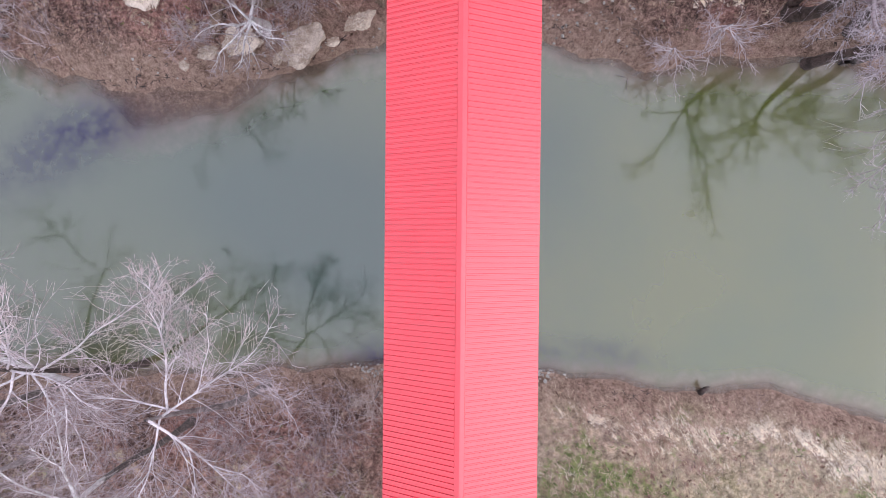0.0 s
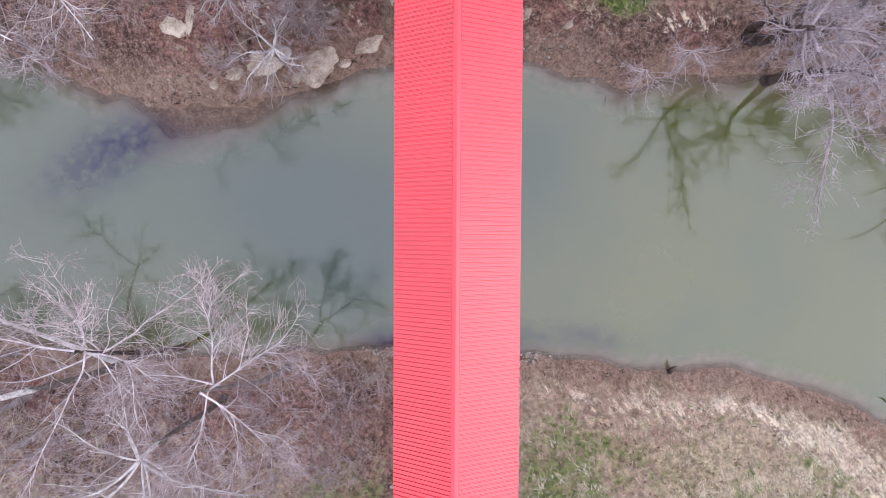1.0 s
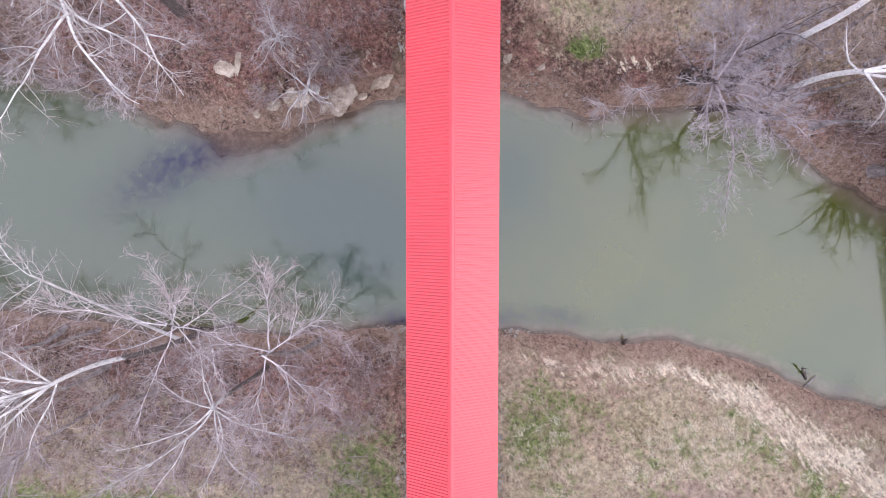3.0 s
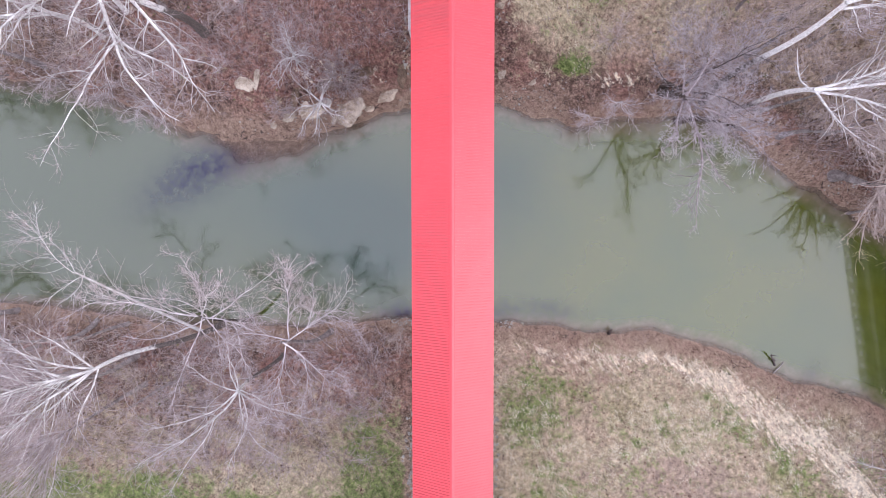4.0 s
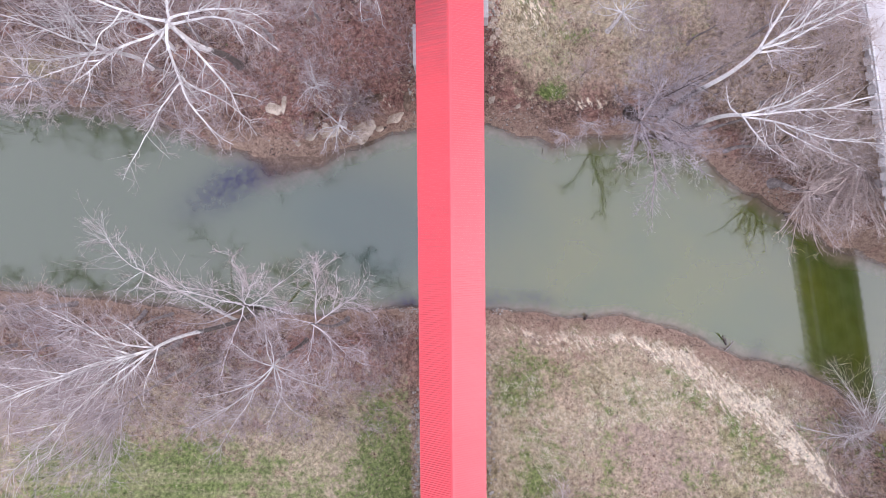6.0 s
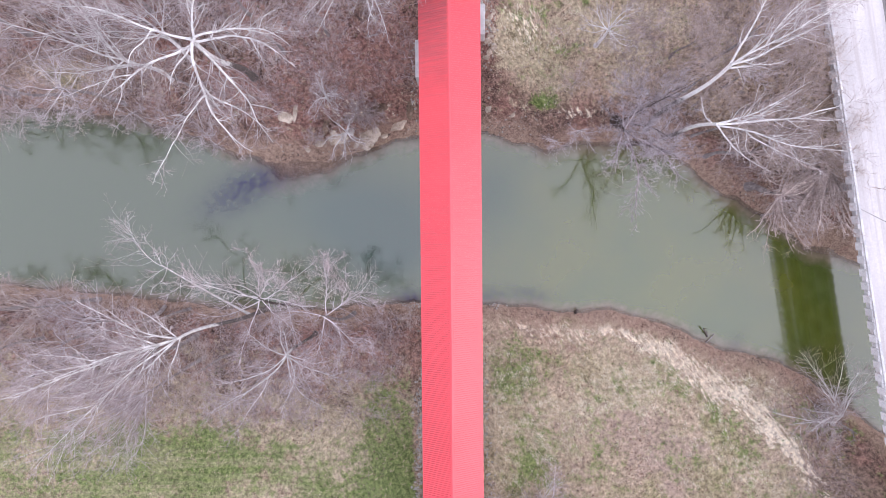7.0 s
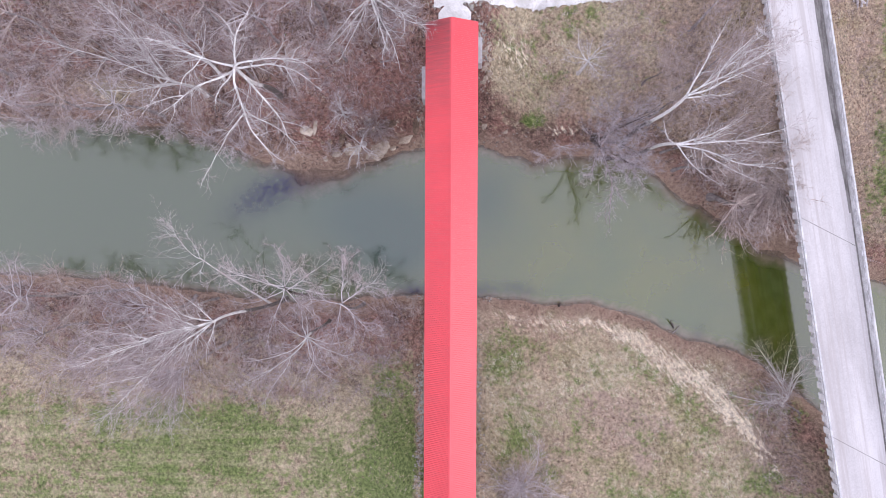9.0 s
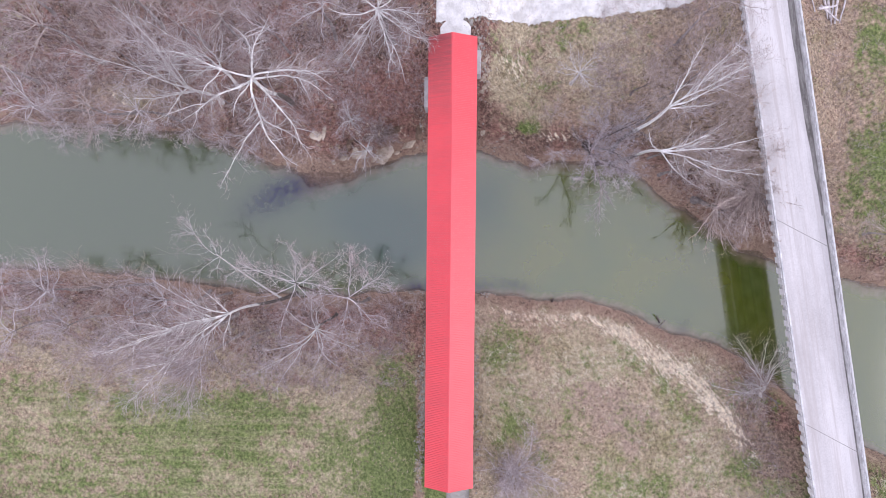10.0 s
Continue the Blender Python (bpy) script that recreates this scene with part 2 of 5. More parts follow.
M_TWIG_TAN = speckled("tan_bare_twigs", (0.31, 0.24, 0.215), (0.68, 0.57, 0.52), 0.8, 5, 0.9, 0, 0.2)
M_LEAF = speckled("fallen_leaves", (0.10, 0.055, 0.04), (0.40, 0.27, 0.20), 3.0, 0.9, 0.9, 0, 0.0)
M_STRAW = speckled("dead_grass_straw", (0.31, 0.225, 0.150), (0.70, 0.575, 0.43), 2.0, 0.8, 0.9, 0, 0.0)
M_BANK_STRAW = speckled("reddish_dead_grass", (0.23, 0.130, 0.100), (0.56, 0.37, 0.30), 1.5, 0.8, 0.9, 0, 0.0)
M_TUFT = speckled("bleached_straw", (0.55, 0.48, 0.35), (0.86, 0.79, 0.63), 1.0, 0.6, 0.9, 0, 0.0)
M_THATCH = speckled("dark_brown_thatch", (0.045, 0.034, 0.026), (0.14, 0.105, 0.08), 1.0, 0.6, 0.9, 0, 0.0)
M_BLADE = speckled("green_grass_blades", (0.05, 0.10, 0.018), (0.17, 0.28, 0.06), 2.0, 0.8, 0.8, 0, 0.0)


# ---- helpers of this scene ----
def obj(name, bm, material, parent=None, label=""):
    me = bpy.data.meshes.new(name)
    bm.to_mesh(me)
    bm.free()
    me.materials.append(material)
    ob = new(name, me)
    if parent is not None:
        ob.parent = parent
    if label:
        ob["label"] = label
    return ob


part = obj


def raw(name, verts, faces, material, parent=None, smooth=False):
    me = bpy.data.meshes.new(name)
    me.from_pydata(verts, [], faces)
    if smooth:
        me.polygons.foreach_set("use_smooth", [True] * len(me.polygons))
    me.materials.append(material)
    ob = new(name, me)
    if parent is not None:
        ob.parent = parent
    return ob


def thing(name, m, label, category, group="", kind=""):
    e = new(name)
    e.empty_display_size = 0.3
    e.matrix_basis = m
    return tagged(e, label, category, group, kind)


def add_box(bm, x0, x1, y0, y1, z0, z1, bevel=0.0):
    r = bmesh.ops.create_cube(bm, size=1.0)
    for v in r["verts"]:
        v.co = Vector((x0 + (v.co.x + 0.5) * (x1 - x0), y0 + (v.co.y + 0.5) * (y1 - y0), z0 + (v.co.z + 0.5) * (z1 - z0)))
    if bevel:
        edges = list({e for v in r["verts"] for e in v.link_edges})
        bmesh.ops.bevel(bm, geom=edges, offset=bevel, segments=1, affect="EDGES")


def box(x0, x1, y0, y1, z0, z1, bevel=0.0):
    bm = bmesh.new()
    add_box(bm, x0, x1, y0, y1, z0, z1, bevel)
    return bm


def smooth01(a, b, x):
    t = np.clip((x - a) / (b - a), 0, 1)
    return t * t * (3 - 2 * t)


def value_noise(x, y, size, seed):
    """Smooth lattice noise between 0 and 1, for arrays."""
    u, v = np.asarray(x) / size, np.asarray(y) / size
    i, j = np.floor(u).astype(np.int64), np.floor(v).astype(np.int64)
    f, g = u - i, v - j
    f, g = f * f * (3 - 2 * f), g * g * (3 - 2 * g)

    def lattice(a, b):
        h = np.sin(a * 127.1 + b * 311.7 + seed * 74.7) * 43758.5453
        return h - np.floor(h)

    return (lattice(i, j) * (1 - f) + lattice(i + 1, j) * f) * (1 - g) + (lattice(i, j + 1) * (1 - f) + lattice(i + 1, j + 1) * f) * g


# ---- the river's two shores: y over x ----
NORTH_X = [-400, -66, -50, -41, -33, -28, -22, -16, -8, 0, 4, 8, 12, 16, 24, 28, 32, 36, 40, 44, 52, 62, 80, 400]
NORTH_Y = [22, 18.9, 18.4, 17.3, 14.6, 12.3, 10.9, 11.3, 13.5, 15.0, 15.1, 13.6, 11.9, 12.9, 13.0, 11.4, 8.4, 5.7, 2.7, 0.0, -2.5, -5, -9, -60]
SOUTH_X = [-400, -66, -50, -41, -33, -25, -16, -8, 0, 8, 16, 20, 24, 28, 32, 36, 40, 44, 48, 52, 56, 64, 80, 400]
SOUTH_Y = [-2, -4.6, -5.8, -7.0, -7.8, -8.5, -8.4, -7.6, -7.6, -8.1, -9.0, -8.5, -9.6, -10.9, -12.6, -14.1, -15.0, -17.0, -19.7, -23, -26, -31, -38, -90]
ROAD_X, ROAD_Z, ROAD_TURN = 49.45, 7.1, 8.92
DECK_Z = 7.1


WATER_Z = -1.2
VIEW_SPREAD = 1.02


def fit_to_view(x, y):
    """A place shrunk towards below the camera, so shores and covers fit its view."""
    return 1.2 + (x - 1.2) / VIEW_SPREAD, 1.3 + (y - 1.3) / VIEW_SPREAD


def shores(x, y):
    """Signed distances inland from the north and the south shore."""
    x, y = fit_to_view(x, y)
    wob = (value_noise(x, y, 2.6, 3) - 0.5) * 0.9 + (value_noise(x, y, 0.9, 4) - 0.5) * 0.45
    n = (y - np.interp(x, NORTH_X, NORTH_Y)) * (0.97 - 0.17 * smooth01(20, 30, x) * (1 - smooth01(42, 54, x))) + wob
    s = (np.interp(x, SOUTH_X, SOUTH_Y) - y) * (0.99 - 0.14 * smooth01(20, 30, x) * (1 - smooth01(58, 70, x))) + wob * 0.8
    return n, s


def road_off(x, y):
    a = radians(ROAD_TURN)
    return (x - ROAD_X) * math.cos(a) + y * math.sin(a)


def land(x, y):
    """Height of the ground."""
    n, s = shores(x, y)
    north = n > s
    d = np.maximum(n, s)
    rough = (value_noise(x, y, 6.0, 7) - 0.5) * 0.9 + (value_noise(x, y, 1.7, 8) - 0.5) * 0.45 + (value_noise(x, y, 0.7, 9) - 0.5) * 0.2
    bank = np.where(north, 2.0, 1.3) * (1 - np.exp(-np.maximum(d, 0) / np.where(north, 1.8, 1.4)))
    h = bank + np.where(north, 2.8, 2.2) * smooth01(3, 26, d) + rough * smooth01(0.2, 5, d) * np.where(north, 1.0, 0.55)
    h = np.where(d < 0, np.maximum(-1.6, d * 0.4), h) + WATER_Z
    # undercut ledges of the north bank beside the covered bridge
    ledge = (1.5 * smooth01(4.3, 4.8, n + (value_noise(x, y, 3.0, 13) - 0.5) * 2.0) * 0.9 + smooth01(1.6, 1.9, n + (value_noise(x, y, 2.0, 14) - 0.5) * 1.4) * 0.5) * smooth01(-18, -13, x) * (1 - smooth01(8, 12, x))
    h = h + np.where(north & (d > 0), ledge, 0)
    # approach banks of both bridges
    over = np.maximum(np.abs(x) - 4.0, 0)
    over = np.hypot(over, np.maximum(np.where(y > 0, 27.2 - y, y + 32.6), 0))
    h = np.maximum(h, np.where(d > 0, DECK_Z - 0.15 - over * 0.62, h))
    r = np.maximum(np.abs(road_off(x, y)) - 4.6, 0)
    r = np.hypot(r, np.maximum(np.where(y > -8, 20 - y, y + 40), 0))
    h = np.maximum(h, np.where(d > 0, ROAD_Z - 0.25 - r * 0.6, h))
    return h


def land1(x, y):
    return float(land(np.array([float(x)]), np.array([float(y)]))[0])


# ---- ground: one sheet to the horizon, and the water ----
def stretch_axis(a, b, step, far):
    mid = list(np.arange(a, b + step / 2, step))
    out, s = [], step
    x = 0.0
    while x < far:
        s *= 1.35
        x += s
        out.append(x)
    return np.array([a - o for o in reversed(out)] + mid + [b + o for o in out])


def sheet(name, xs, ys, zs, material):
    nx, ny = len(xs), len(ys)
    gx, gy = np.meshgrid(xs, ys)
    verts = np.stack([gx.ravel(), gy.ravel(), zs.ravel()], 1)
    i = (np.arange(ny - 1)[:, None] * nx + np.arange(nx - 1)[None, :]).ravel()
    quads = np.stack([i, i + 1, i + nx + 1, i + nx], 1)
    me = bpy.data.meshes.new(name)
    me.vertices.add(len(verts))
    me.vertices.foreach_set("co", verts.ravel())
    me.loops.add(quads.size)
    me.loops.foreach_set("vertex_index", quads.ravel())
    me.polygons.add(len(quads))
    me.polygons.foreach_set("loop_start", np.arange(0, quads.size, 4))
    me.update(calc_edges=True)
    me.polygons.foreach_set("use_smooth", [True] * len(quads))
    me.materials.append(material)
    return new(name, me)


def put_float(me, name, values):
    a = me.attributes.new(name, "FLOAT", "POINT")
    a.data.foreach_set("value", np.asarray(values, float).ravel())


def spot(x, y, cx, cy, rx, ry, turn=0.0):
    c, s = math.cos(radians(turn)), math.sin(radians(turn))
    u, v = (x - cx) * c + (y - cy) * s, (y - cy) * c - (x - cx) * s
    return np.exp(-((u / rx) ** 2 + (v / ry) ** 2))


def zones(x, y):
    """Cover of the land: green grass, dry grass, pale sand, mud and mown field, each 0 to 1."""
    n, s = shores(x, y)
    x, y = fit_to_view(x, y)
    south, north = s > 0, n > 0
    east = smooth01(-1, 4, x)
    lump = value_noise(x, y, 4.5, 61) * 0.6 + value_noise(x, y, 1.6, 62) * 0.4
    broad = value_noise(x, y, 8.0, 63)
    green = np.where(south, (0.18 + 0.8 * (lump - 0.45)) * east + 0.06, 0.05)
    dry = np.where(south, (0.50 + 1.0 * (broad - 0.5) + 0.5 * (lump - 0.5)) * east, 0.15)
    # south-east meadow
    green = green + np.where(south, 1, 0) * (0.30 * spot(x, y, 7, -16, 4.0, 3.4) + 0.2 * spot(x, y, 16, -17, 5, 1.5, -15) + 0.3 * spot(x, y, 11, -27, 5, 4) + 0.35 * spot(x, y, 33, -21, 5, 1.6, -35) + 0.5 * spot(x, y, 44, -33, 3, 2.5) + 0.4 * spot(x, y, 28, -36, 5, 3))
    dry = dry + np.where(south, 1, 0) * east * (0.10 * smooth01(6, 10, s))
    dry = dry - 0.5 * np.where(south, 1, 0) * (spot(x, y, 24, -27, 9, 3, -12) + spot(x, y, 48, -30, 5, 5)) * east
    arcs = np.exp(-((s - 12.5 - 0.05 * x) / 1.3) ** 2) * smooth01(8, 14, x) + 0.8 * np.exp(-((s - 18.5) / 1.5) ** 2) * smooth01(14, 20, x)
    dry = dry - 0.32 * np.where(south, arcs, 0) * (1 - smooth01(38, 44, x))
    dry = dry - 0.45 * np.where(south, 1 - smooth01(1.5, 4.5, s), 0)
    strip = np.abs(s - (np.interp(x, [8, 15, 21, 25, 30, 36, 41, 46], [2.1, 2.3, 2.5, 2.9, 3.5, 5.0, 7.8, 11]) + 1.2 * (value_noise(x, y, 4, 21) - 0.5)))
    sand = np.where(south, np.exp(-(strip / (0.9 + 0.035 * np.maximum(x - 15, 0))) ** 2) * (0.75 + 0.25 * smooth01(20, 27, x)) * smooth01(3, 10, x) * (1 - smooth01(42, 48, x)), 0) * (0.48 + 0.75 * lump)
    # south-west: litter under the trees, then grass and field
    west = 1 - east
    green = green + np.where(south, west, 0) * (0.42 * smooth01(7, 12, s) * smooth01(-14, -9, x) + 0.50 * smooth01(13, 20, s) + 0.55 * (lump - 0.4) * smooth01(4, 10, s) + 0.42 * spot(x, y, -37, -27, 9, 7))
    dry = dry + np.where(south, west, 0) * (1.0 * spot(x, y, -14, -30, 4.5, 6) + 0.30 * smooth01(2, 5, s) + 0.3 * smooth01(6, 13, s))
    field = np.where(south, west, 0) * smooth01(15, 20, s) * (1 - smooth01(-20, -14, x))
    # north-east: rough grass; north-west: leaf litter and a bare slope
    ne = np.where(north, smooth01(4, 6, x) * (1 - smooth01(20, 34, x - 0.35 * (y - 20))), 0)
    green = green + ne * ((0.17 + 0.75 * (lump - 0.42)) * smooth01(4, 8, n) + 0.9 * spot(x, y, 11.3, 17.6, 2.0, 1.1))
    dry = dry + ne * ((0.52 - 0.8 * (lump - 0.4)) * smooth01(4, 9, n) - 0.5 * spot(x, y, 17.5, 20.5, 2.2, 2.0))
    sand = sand + ne * (0.5 * spot(x, y, 8.8, 25.9, 2.4, 1.8) + 0.5 * spot(x, y, 16, 16.3, 3, 0.8))
    sand = sand + np.where(north, 0.25 * spot(x, y, -51, 22, 6, 2.2) + 0.4 * spot(x, y, -12, 17, 6, 1.2) + 0.15 * smooth01(0.55, 0.75, lump) * (x < -4), 0)
    # rubble strips along the covered bridge
    rubble = np.where(south, 0.7 * spot(x, 0 * x, -4.3, 0, 0.8, 1) + 0.4 * spot(x, 0 * x, 4.0, 0, 0.5, 1), 0)
    green, dry = green - rubble, dry - rubble
    # beyond the road
    out = smooth01(55, 58, x)
    green = green + out * (0.22 * (lump > 0.45) + 0.7 * spot(x, y, 64, 12, 7, 9) + 0.6 * spot(x, y, 62, 30, 5, 5))
    far = smooth01(60, 90, np.hypot(x, y))
    green, dry = np.clip(green, 0, 1) * (1 - far) + 0.45 * far, np.clip(dry, 0, 1) * (1 - far) + 0.4 * far
    d = np.maximum(n, s)
    mud = np.where(north, (1 - smooth01(0.7, 3.4, d + 2.6 * (lump - 0.5))) * np.where(x < -30, 0.35, 1), 1 - smooth01(0.6, 2.8, d + 2.0 * (lump - 0.5)))
    return green, dry, np.clip(sand, 0, 1), mud, field


gx_axis = stretch_axis(-74, 74, 0.42, 1600)
gy_axis = stretch_axis(-46, 48, 0.42, 1600)
GX, GY = np.meshgrid(gx_axis, gy_axis)
ground = tagged(sheet("ground", gx_axis, gy_axis, land(GX, GY), M_GROUND), "river banks with leaf litter, dry grass and sand", "ground", kind="structure")
z_green, z_dry, z_sand, z_mud, z_field = zones(GX, GY)
col = ground.data.attributes.new("zone", "FLOAT_COLOR", "POINT")
col.data.foreach_set("color", np.stack([z_green, z_dry, z_sand, np.ones_like(z_dry)], -1).ravel())
put_float(ground.data, "mud", z_mud)
put_float(ground.data, "field", z_field)
put_float(ground.data, "pink", np.clip(spot(GX, GY, 24.7, -25, 9, 3, -12) + spot(GX, GY, 16, -21.5, 7, 1.7, -5) + spot(GX, GY, 27, -30, 4, 2.5) + spot(GX, GY, 48, -28, 6, 7) + spot(GX, GY, 43, -19, 5, 3, -30) + 0.8 * spot(GX, GY, 22, -13.4, 9, 1.0, -18) + spot(GX, GY, -52, 22.4, 7, 2.6), 0, 1))
put_float(ground.data, "olive", np.clip(spot(GX, GY, 6.3, -27, 3.6, 7) + spot(GX, GY, 33.5, -24, 6, 1.6, -35) + 0.6 * spot(GX, GY, 20, -16, 7, 1.8, -15) + 0.7 * spot(GX, GY, 11, 23, 7, 4) + 0.5 * spot(GX, GY, 29, -33, 8, 4) + 0.7 * spot(GX, GY, -20, -22, 9, 4), 0, 1))
put_float(ground.data, "ruddy", np.clip(spot(GX, GY, -12, 22, 11, 5) + spot(GX, GY, 18.5, 21.6, 2.6, 2.4) + 0.8 * spot(GX, GY, -15, -15, 8, 4) + 0.6 * spot(GX, GY, 60, 22, 5, 14), 0, 1))
d_n, d_s = shores(GX, GY)
# Thatch yields to dark litter along the road bridge, for dark bank and bridge shadow.
put_float(ground.data, "meadow", np.where(d_s > 0, np.maximum(smooth01(0.3, 1.8, d_s) * smooth01(-1, 5, GX) * (1 - 0.9 * smooth01(43, 47, GX + 0.155 * (GY + 25))), 0.6 * smooth01(3, 8, d_s) * (1 - 0.65 * (1 - smooth01(9, 14, d_s)) * (GX < -4))), np.maximum(0.8 * smooth01(3, 7, d_n) * smooth01(5, 8, GX), 1.1 * spot(GX, GY, -52, 22.4, 7, 2.4))) * 0.9)

wx_axis = stretch_axis(-74, 74, 0.7, 330)
wy_axis = stretch_axis(-40, 26, 0.7, 300)
WX, WY = np.meshgrid(wx_axis, wy_axis)
water = tagged(sheet("water", wx_axis, wy_axis, np.full_like(WX, WATER_Z), M_WATER), "still murky grey-green creek water", "water", kind="structure")
wn_d, ws_d = shores(WX, WY)
put_float(water.data, "shallow", np.clip(1 - np.minimum(-wn_d / 2.4, -ws_d / 1.8), 0, 1) * 0.9 + 0.6 * spot(WX, WY, -21, 9.0, 6, 2.0, 10))
put_float(water.data, "pool", np.clip(spot(WX, WY, -12, 4.5, 14, 6.5) + 0.5 * spot(WX, WY, 5, 8, 5, 5) + 0.7 * spot(WX, WY, -8, -2, 7, 5) + 0.2 * spot(WX, WY, -48, 6, 30, 10), 0, 1) * 0.9)
# the water's colour darkens towards the west
put_float(water.data, "west_dark", 1 - smooth01(-32, -12, WX))
put_float(water.data, "shoal_reflection", np.clip(0.95 * spot(WX, WY, -27.8, 7.9, 6.5, 2.4, 28) + 0.2 * spot(WX, WY, -23, 8.6, 5, 1.4, 8) + 0.12 * spot(WX, WY, -15, 9.0, 5, 1.6, 12) + 0.5 * spot(WX, WY, 10, -6.6, 3.0, 0.9, -8) + 0.6 * spot(WX, WY, 4, -6.6, 3, 1.0) + 0.9 * spot(WX, WY, -5.5, -6.9, 2.6, 1.1) + 0.35 * spot(WX, WY, 36.5, -13.0, 1.6, 1.0, 60), 0, 1))


# ---- covered bridge ----
EAVE_X, EAVE_Z, RIDGE_Z = 3.25, 12.35, 13.85
Y_SOUTH, Y_NORTH = -32.7, 27.5
SLOPE = math.atan2(RIDGE_Z - EAVE_Z, EAVE_X)
RUN = math.hypot(RIDGE_Z - EAVE_Z, EAVE_X)
N_PANEL = 66
PANEL = (Y_NORTH - Y_SOUTH) / N_PANEL

covered = thing("covered_bridge", pose(0, 0, 0), "covered timber bridge with a bright red ribbed metal roof", "covered bridge")


def roof_panel(rib, lap):
    """One sheet of ribbed steel, x up the slope from 0 to RUN, y across; four ribs, lapping its neighbour."""
    prof = []
    pitch = PANEL / 4
    for k in range(4):
        y = k * pitch
        prof += [(y, 0.0), (y + pitch - 0.080, 0.0), (y + pitch - 0.066, rib), (y + pitch - 0.040, rib), (y + pitch - 0.036, -lap), (y + pitch - 0.006, -lap)]
    prof.append((PANEL, 0.0))
    verts, faces = [], []
    cols = 3
    for i in range(cols):
        x = RUN * i / (cols - 1)
        verts += [(x, y, z) for y, z in prof]
    m = len(prof)
    for i in range(cols - 1):
        for k in range(m - 1):
            a = i * m + k
            faces.append((a, a + m, a + m + 1, a + 1))
    # turned-down drip edge at the eave
    base = len(verts)
    verts += [(0.0, y, z - 0.05) for y, z in prof]
    for k in range(m - 1):
        faces.append((base + k, k, k + 1, base + k + 1))
    me = bpy.data.meshes.new("roof_panel")
    me.from_pydata(verts, [], faces)
    me.materials.append(M_ROOF)
    return me


roof = part("roof", box(-3.05, 3.05, Y_SOUTH + 0.25, Y_NORTH - 0.25, EAVE_Z - 0.16, EAVE_Z - 0.06), M_TIMBER, covered, "red ribbed metal roof on timber rafters")
for side in (-1, 1):
    # eastern ribs and laps are flattened: the brighter slope's fainter lines, put into the shape
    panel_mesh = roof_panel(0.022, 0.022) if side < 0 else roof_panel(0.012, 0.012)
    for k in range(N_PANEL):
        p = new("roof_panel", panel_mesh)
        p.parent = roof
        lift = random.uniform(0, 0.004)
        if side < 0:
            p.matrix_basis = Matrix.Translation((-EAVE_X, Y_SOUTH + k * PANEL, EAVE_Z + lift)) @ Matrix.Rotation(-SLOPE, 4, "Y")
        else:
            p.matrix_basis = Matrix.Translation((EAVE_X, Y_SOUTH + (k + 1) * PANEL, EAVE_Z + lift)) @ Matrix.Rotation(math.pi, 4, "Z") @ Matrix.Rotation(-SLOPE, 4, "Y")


def ridge_cap():
    verts, faces = [], []
    prof = [(-0.20, -0.052), (-0.185, -0.030), (-0.03, 0.045), (0.0, 0.055), (0.03, 0.045), (0.185, -0.030), (0.20, -0.052)]
    ys = np.linspace(Y_SOUTH - 0.02, Y_NORTH + 0.02, 21)
    for y in ys:
        verts += [(x, y, RIDGE_Z + z) for x, z in prof]
    m = len(prof)
    for i in range(len(ys) - 1):
        for k in range(m - 1):
            a = i * m + k
            faces.append((a, a + 1, a + m + 1, a + m))
    return raw("ridge_cap", verts, faces, M_ROOF, roof)


ridge_cap()
# verge trims at both ends
for y0, y1 in ((Y_SOUTH - 0.04, Y_SOUTH - 0.004), (Y_NORTH + 0.004, Y_NORTH + 0.04)):
    for side in (-1, 1):
        bm = box(0, RUN, y0, y1, -0.14, 0.032)
        bm.transform(Matrix.Translation((side * EAVE_X, 0, EAVE_Z)) @ (Matrix.Rotation(-SLOPE, 4, "Y") if side < 0 else Matrix.Rotation(math.pi + SLOPE, 4, "Y") @ Matrix.Diagonal((1, 1, -1, 1))))
        bmesh.ops.recalc_face_normals(bm, faces=bm.faces)
        part("verge_trim", bm, M_ROOF, roof)
# siding: vertical boards on both sides, with an open strip under the eaves
for side in (-1, 1):
    bm = bmesh.new()
    y = Y_SOUTH + 0.5
    while y < Y_NORTH - 0.7:
        w = random.uniform(0.24, 0.30)
        off = random.uniform(0, 0.012)
        x0, x1 = sorted((side * (2.72 + off), side * (2.75 + off)))
        add_box(bm, x0, x1, y, y + w - 0.012, DECK_Z - 0.75, EAVE_Z - 0.75)
        y += w
    part("side_wall", bm, M_RED_WOOD, covered, "red vertical board siding")
part("deck", box(-2.6, 2.6, Y_SOUTH + 0.1, Y_NORTH - 0.1, DECK_Z - 0.25, DECK_Z), M_TIMBER, covered, "plank deck")
for side in (-1, 1):
    part("bottom_chord", box(side * 2.5 - 0.18, side * 2.5 + 0.18, Y_SOUTH + 0.3, Y_NORTH - 0.3, DECK_Z - 0.65, DECK_Z - 0.256), M_TIMBER, covered)
    part("top_chord", box(side * 2.5 - 0.15, side * 2.5 + 0.15, Y_SOUTH + 0.3, Y_NORTH - 0.3, EAVE_Z - 0.55, EAVE_Z - 0.166), M_TIMBER, covered)
for y in np.linspace(Y_SOUTH + 1.5, Y_NORTH - 1.5, 16):
    part("floor_beam", box(-2.65, 2.65, y - 0.15, y + 0.15, DECK_Z - 0.95, DECK_Z - 0.655), M_TIMBER, covered)


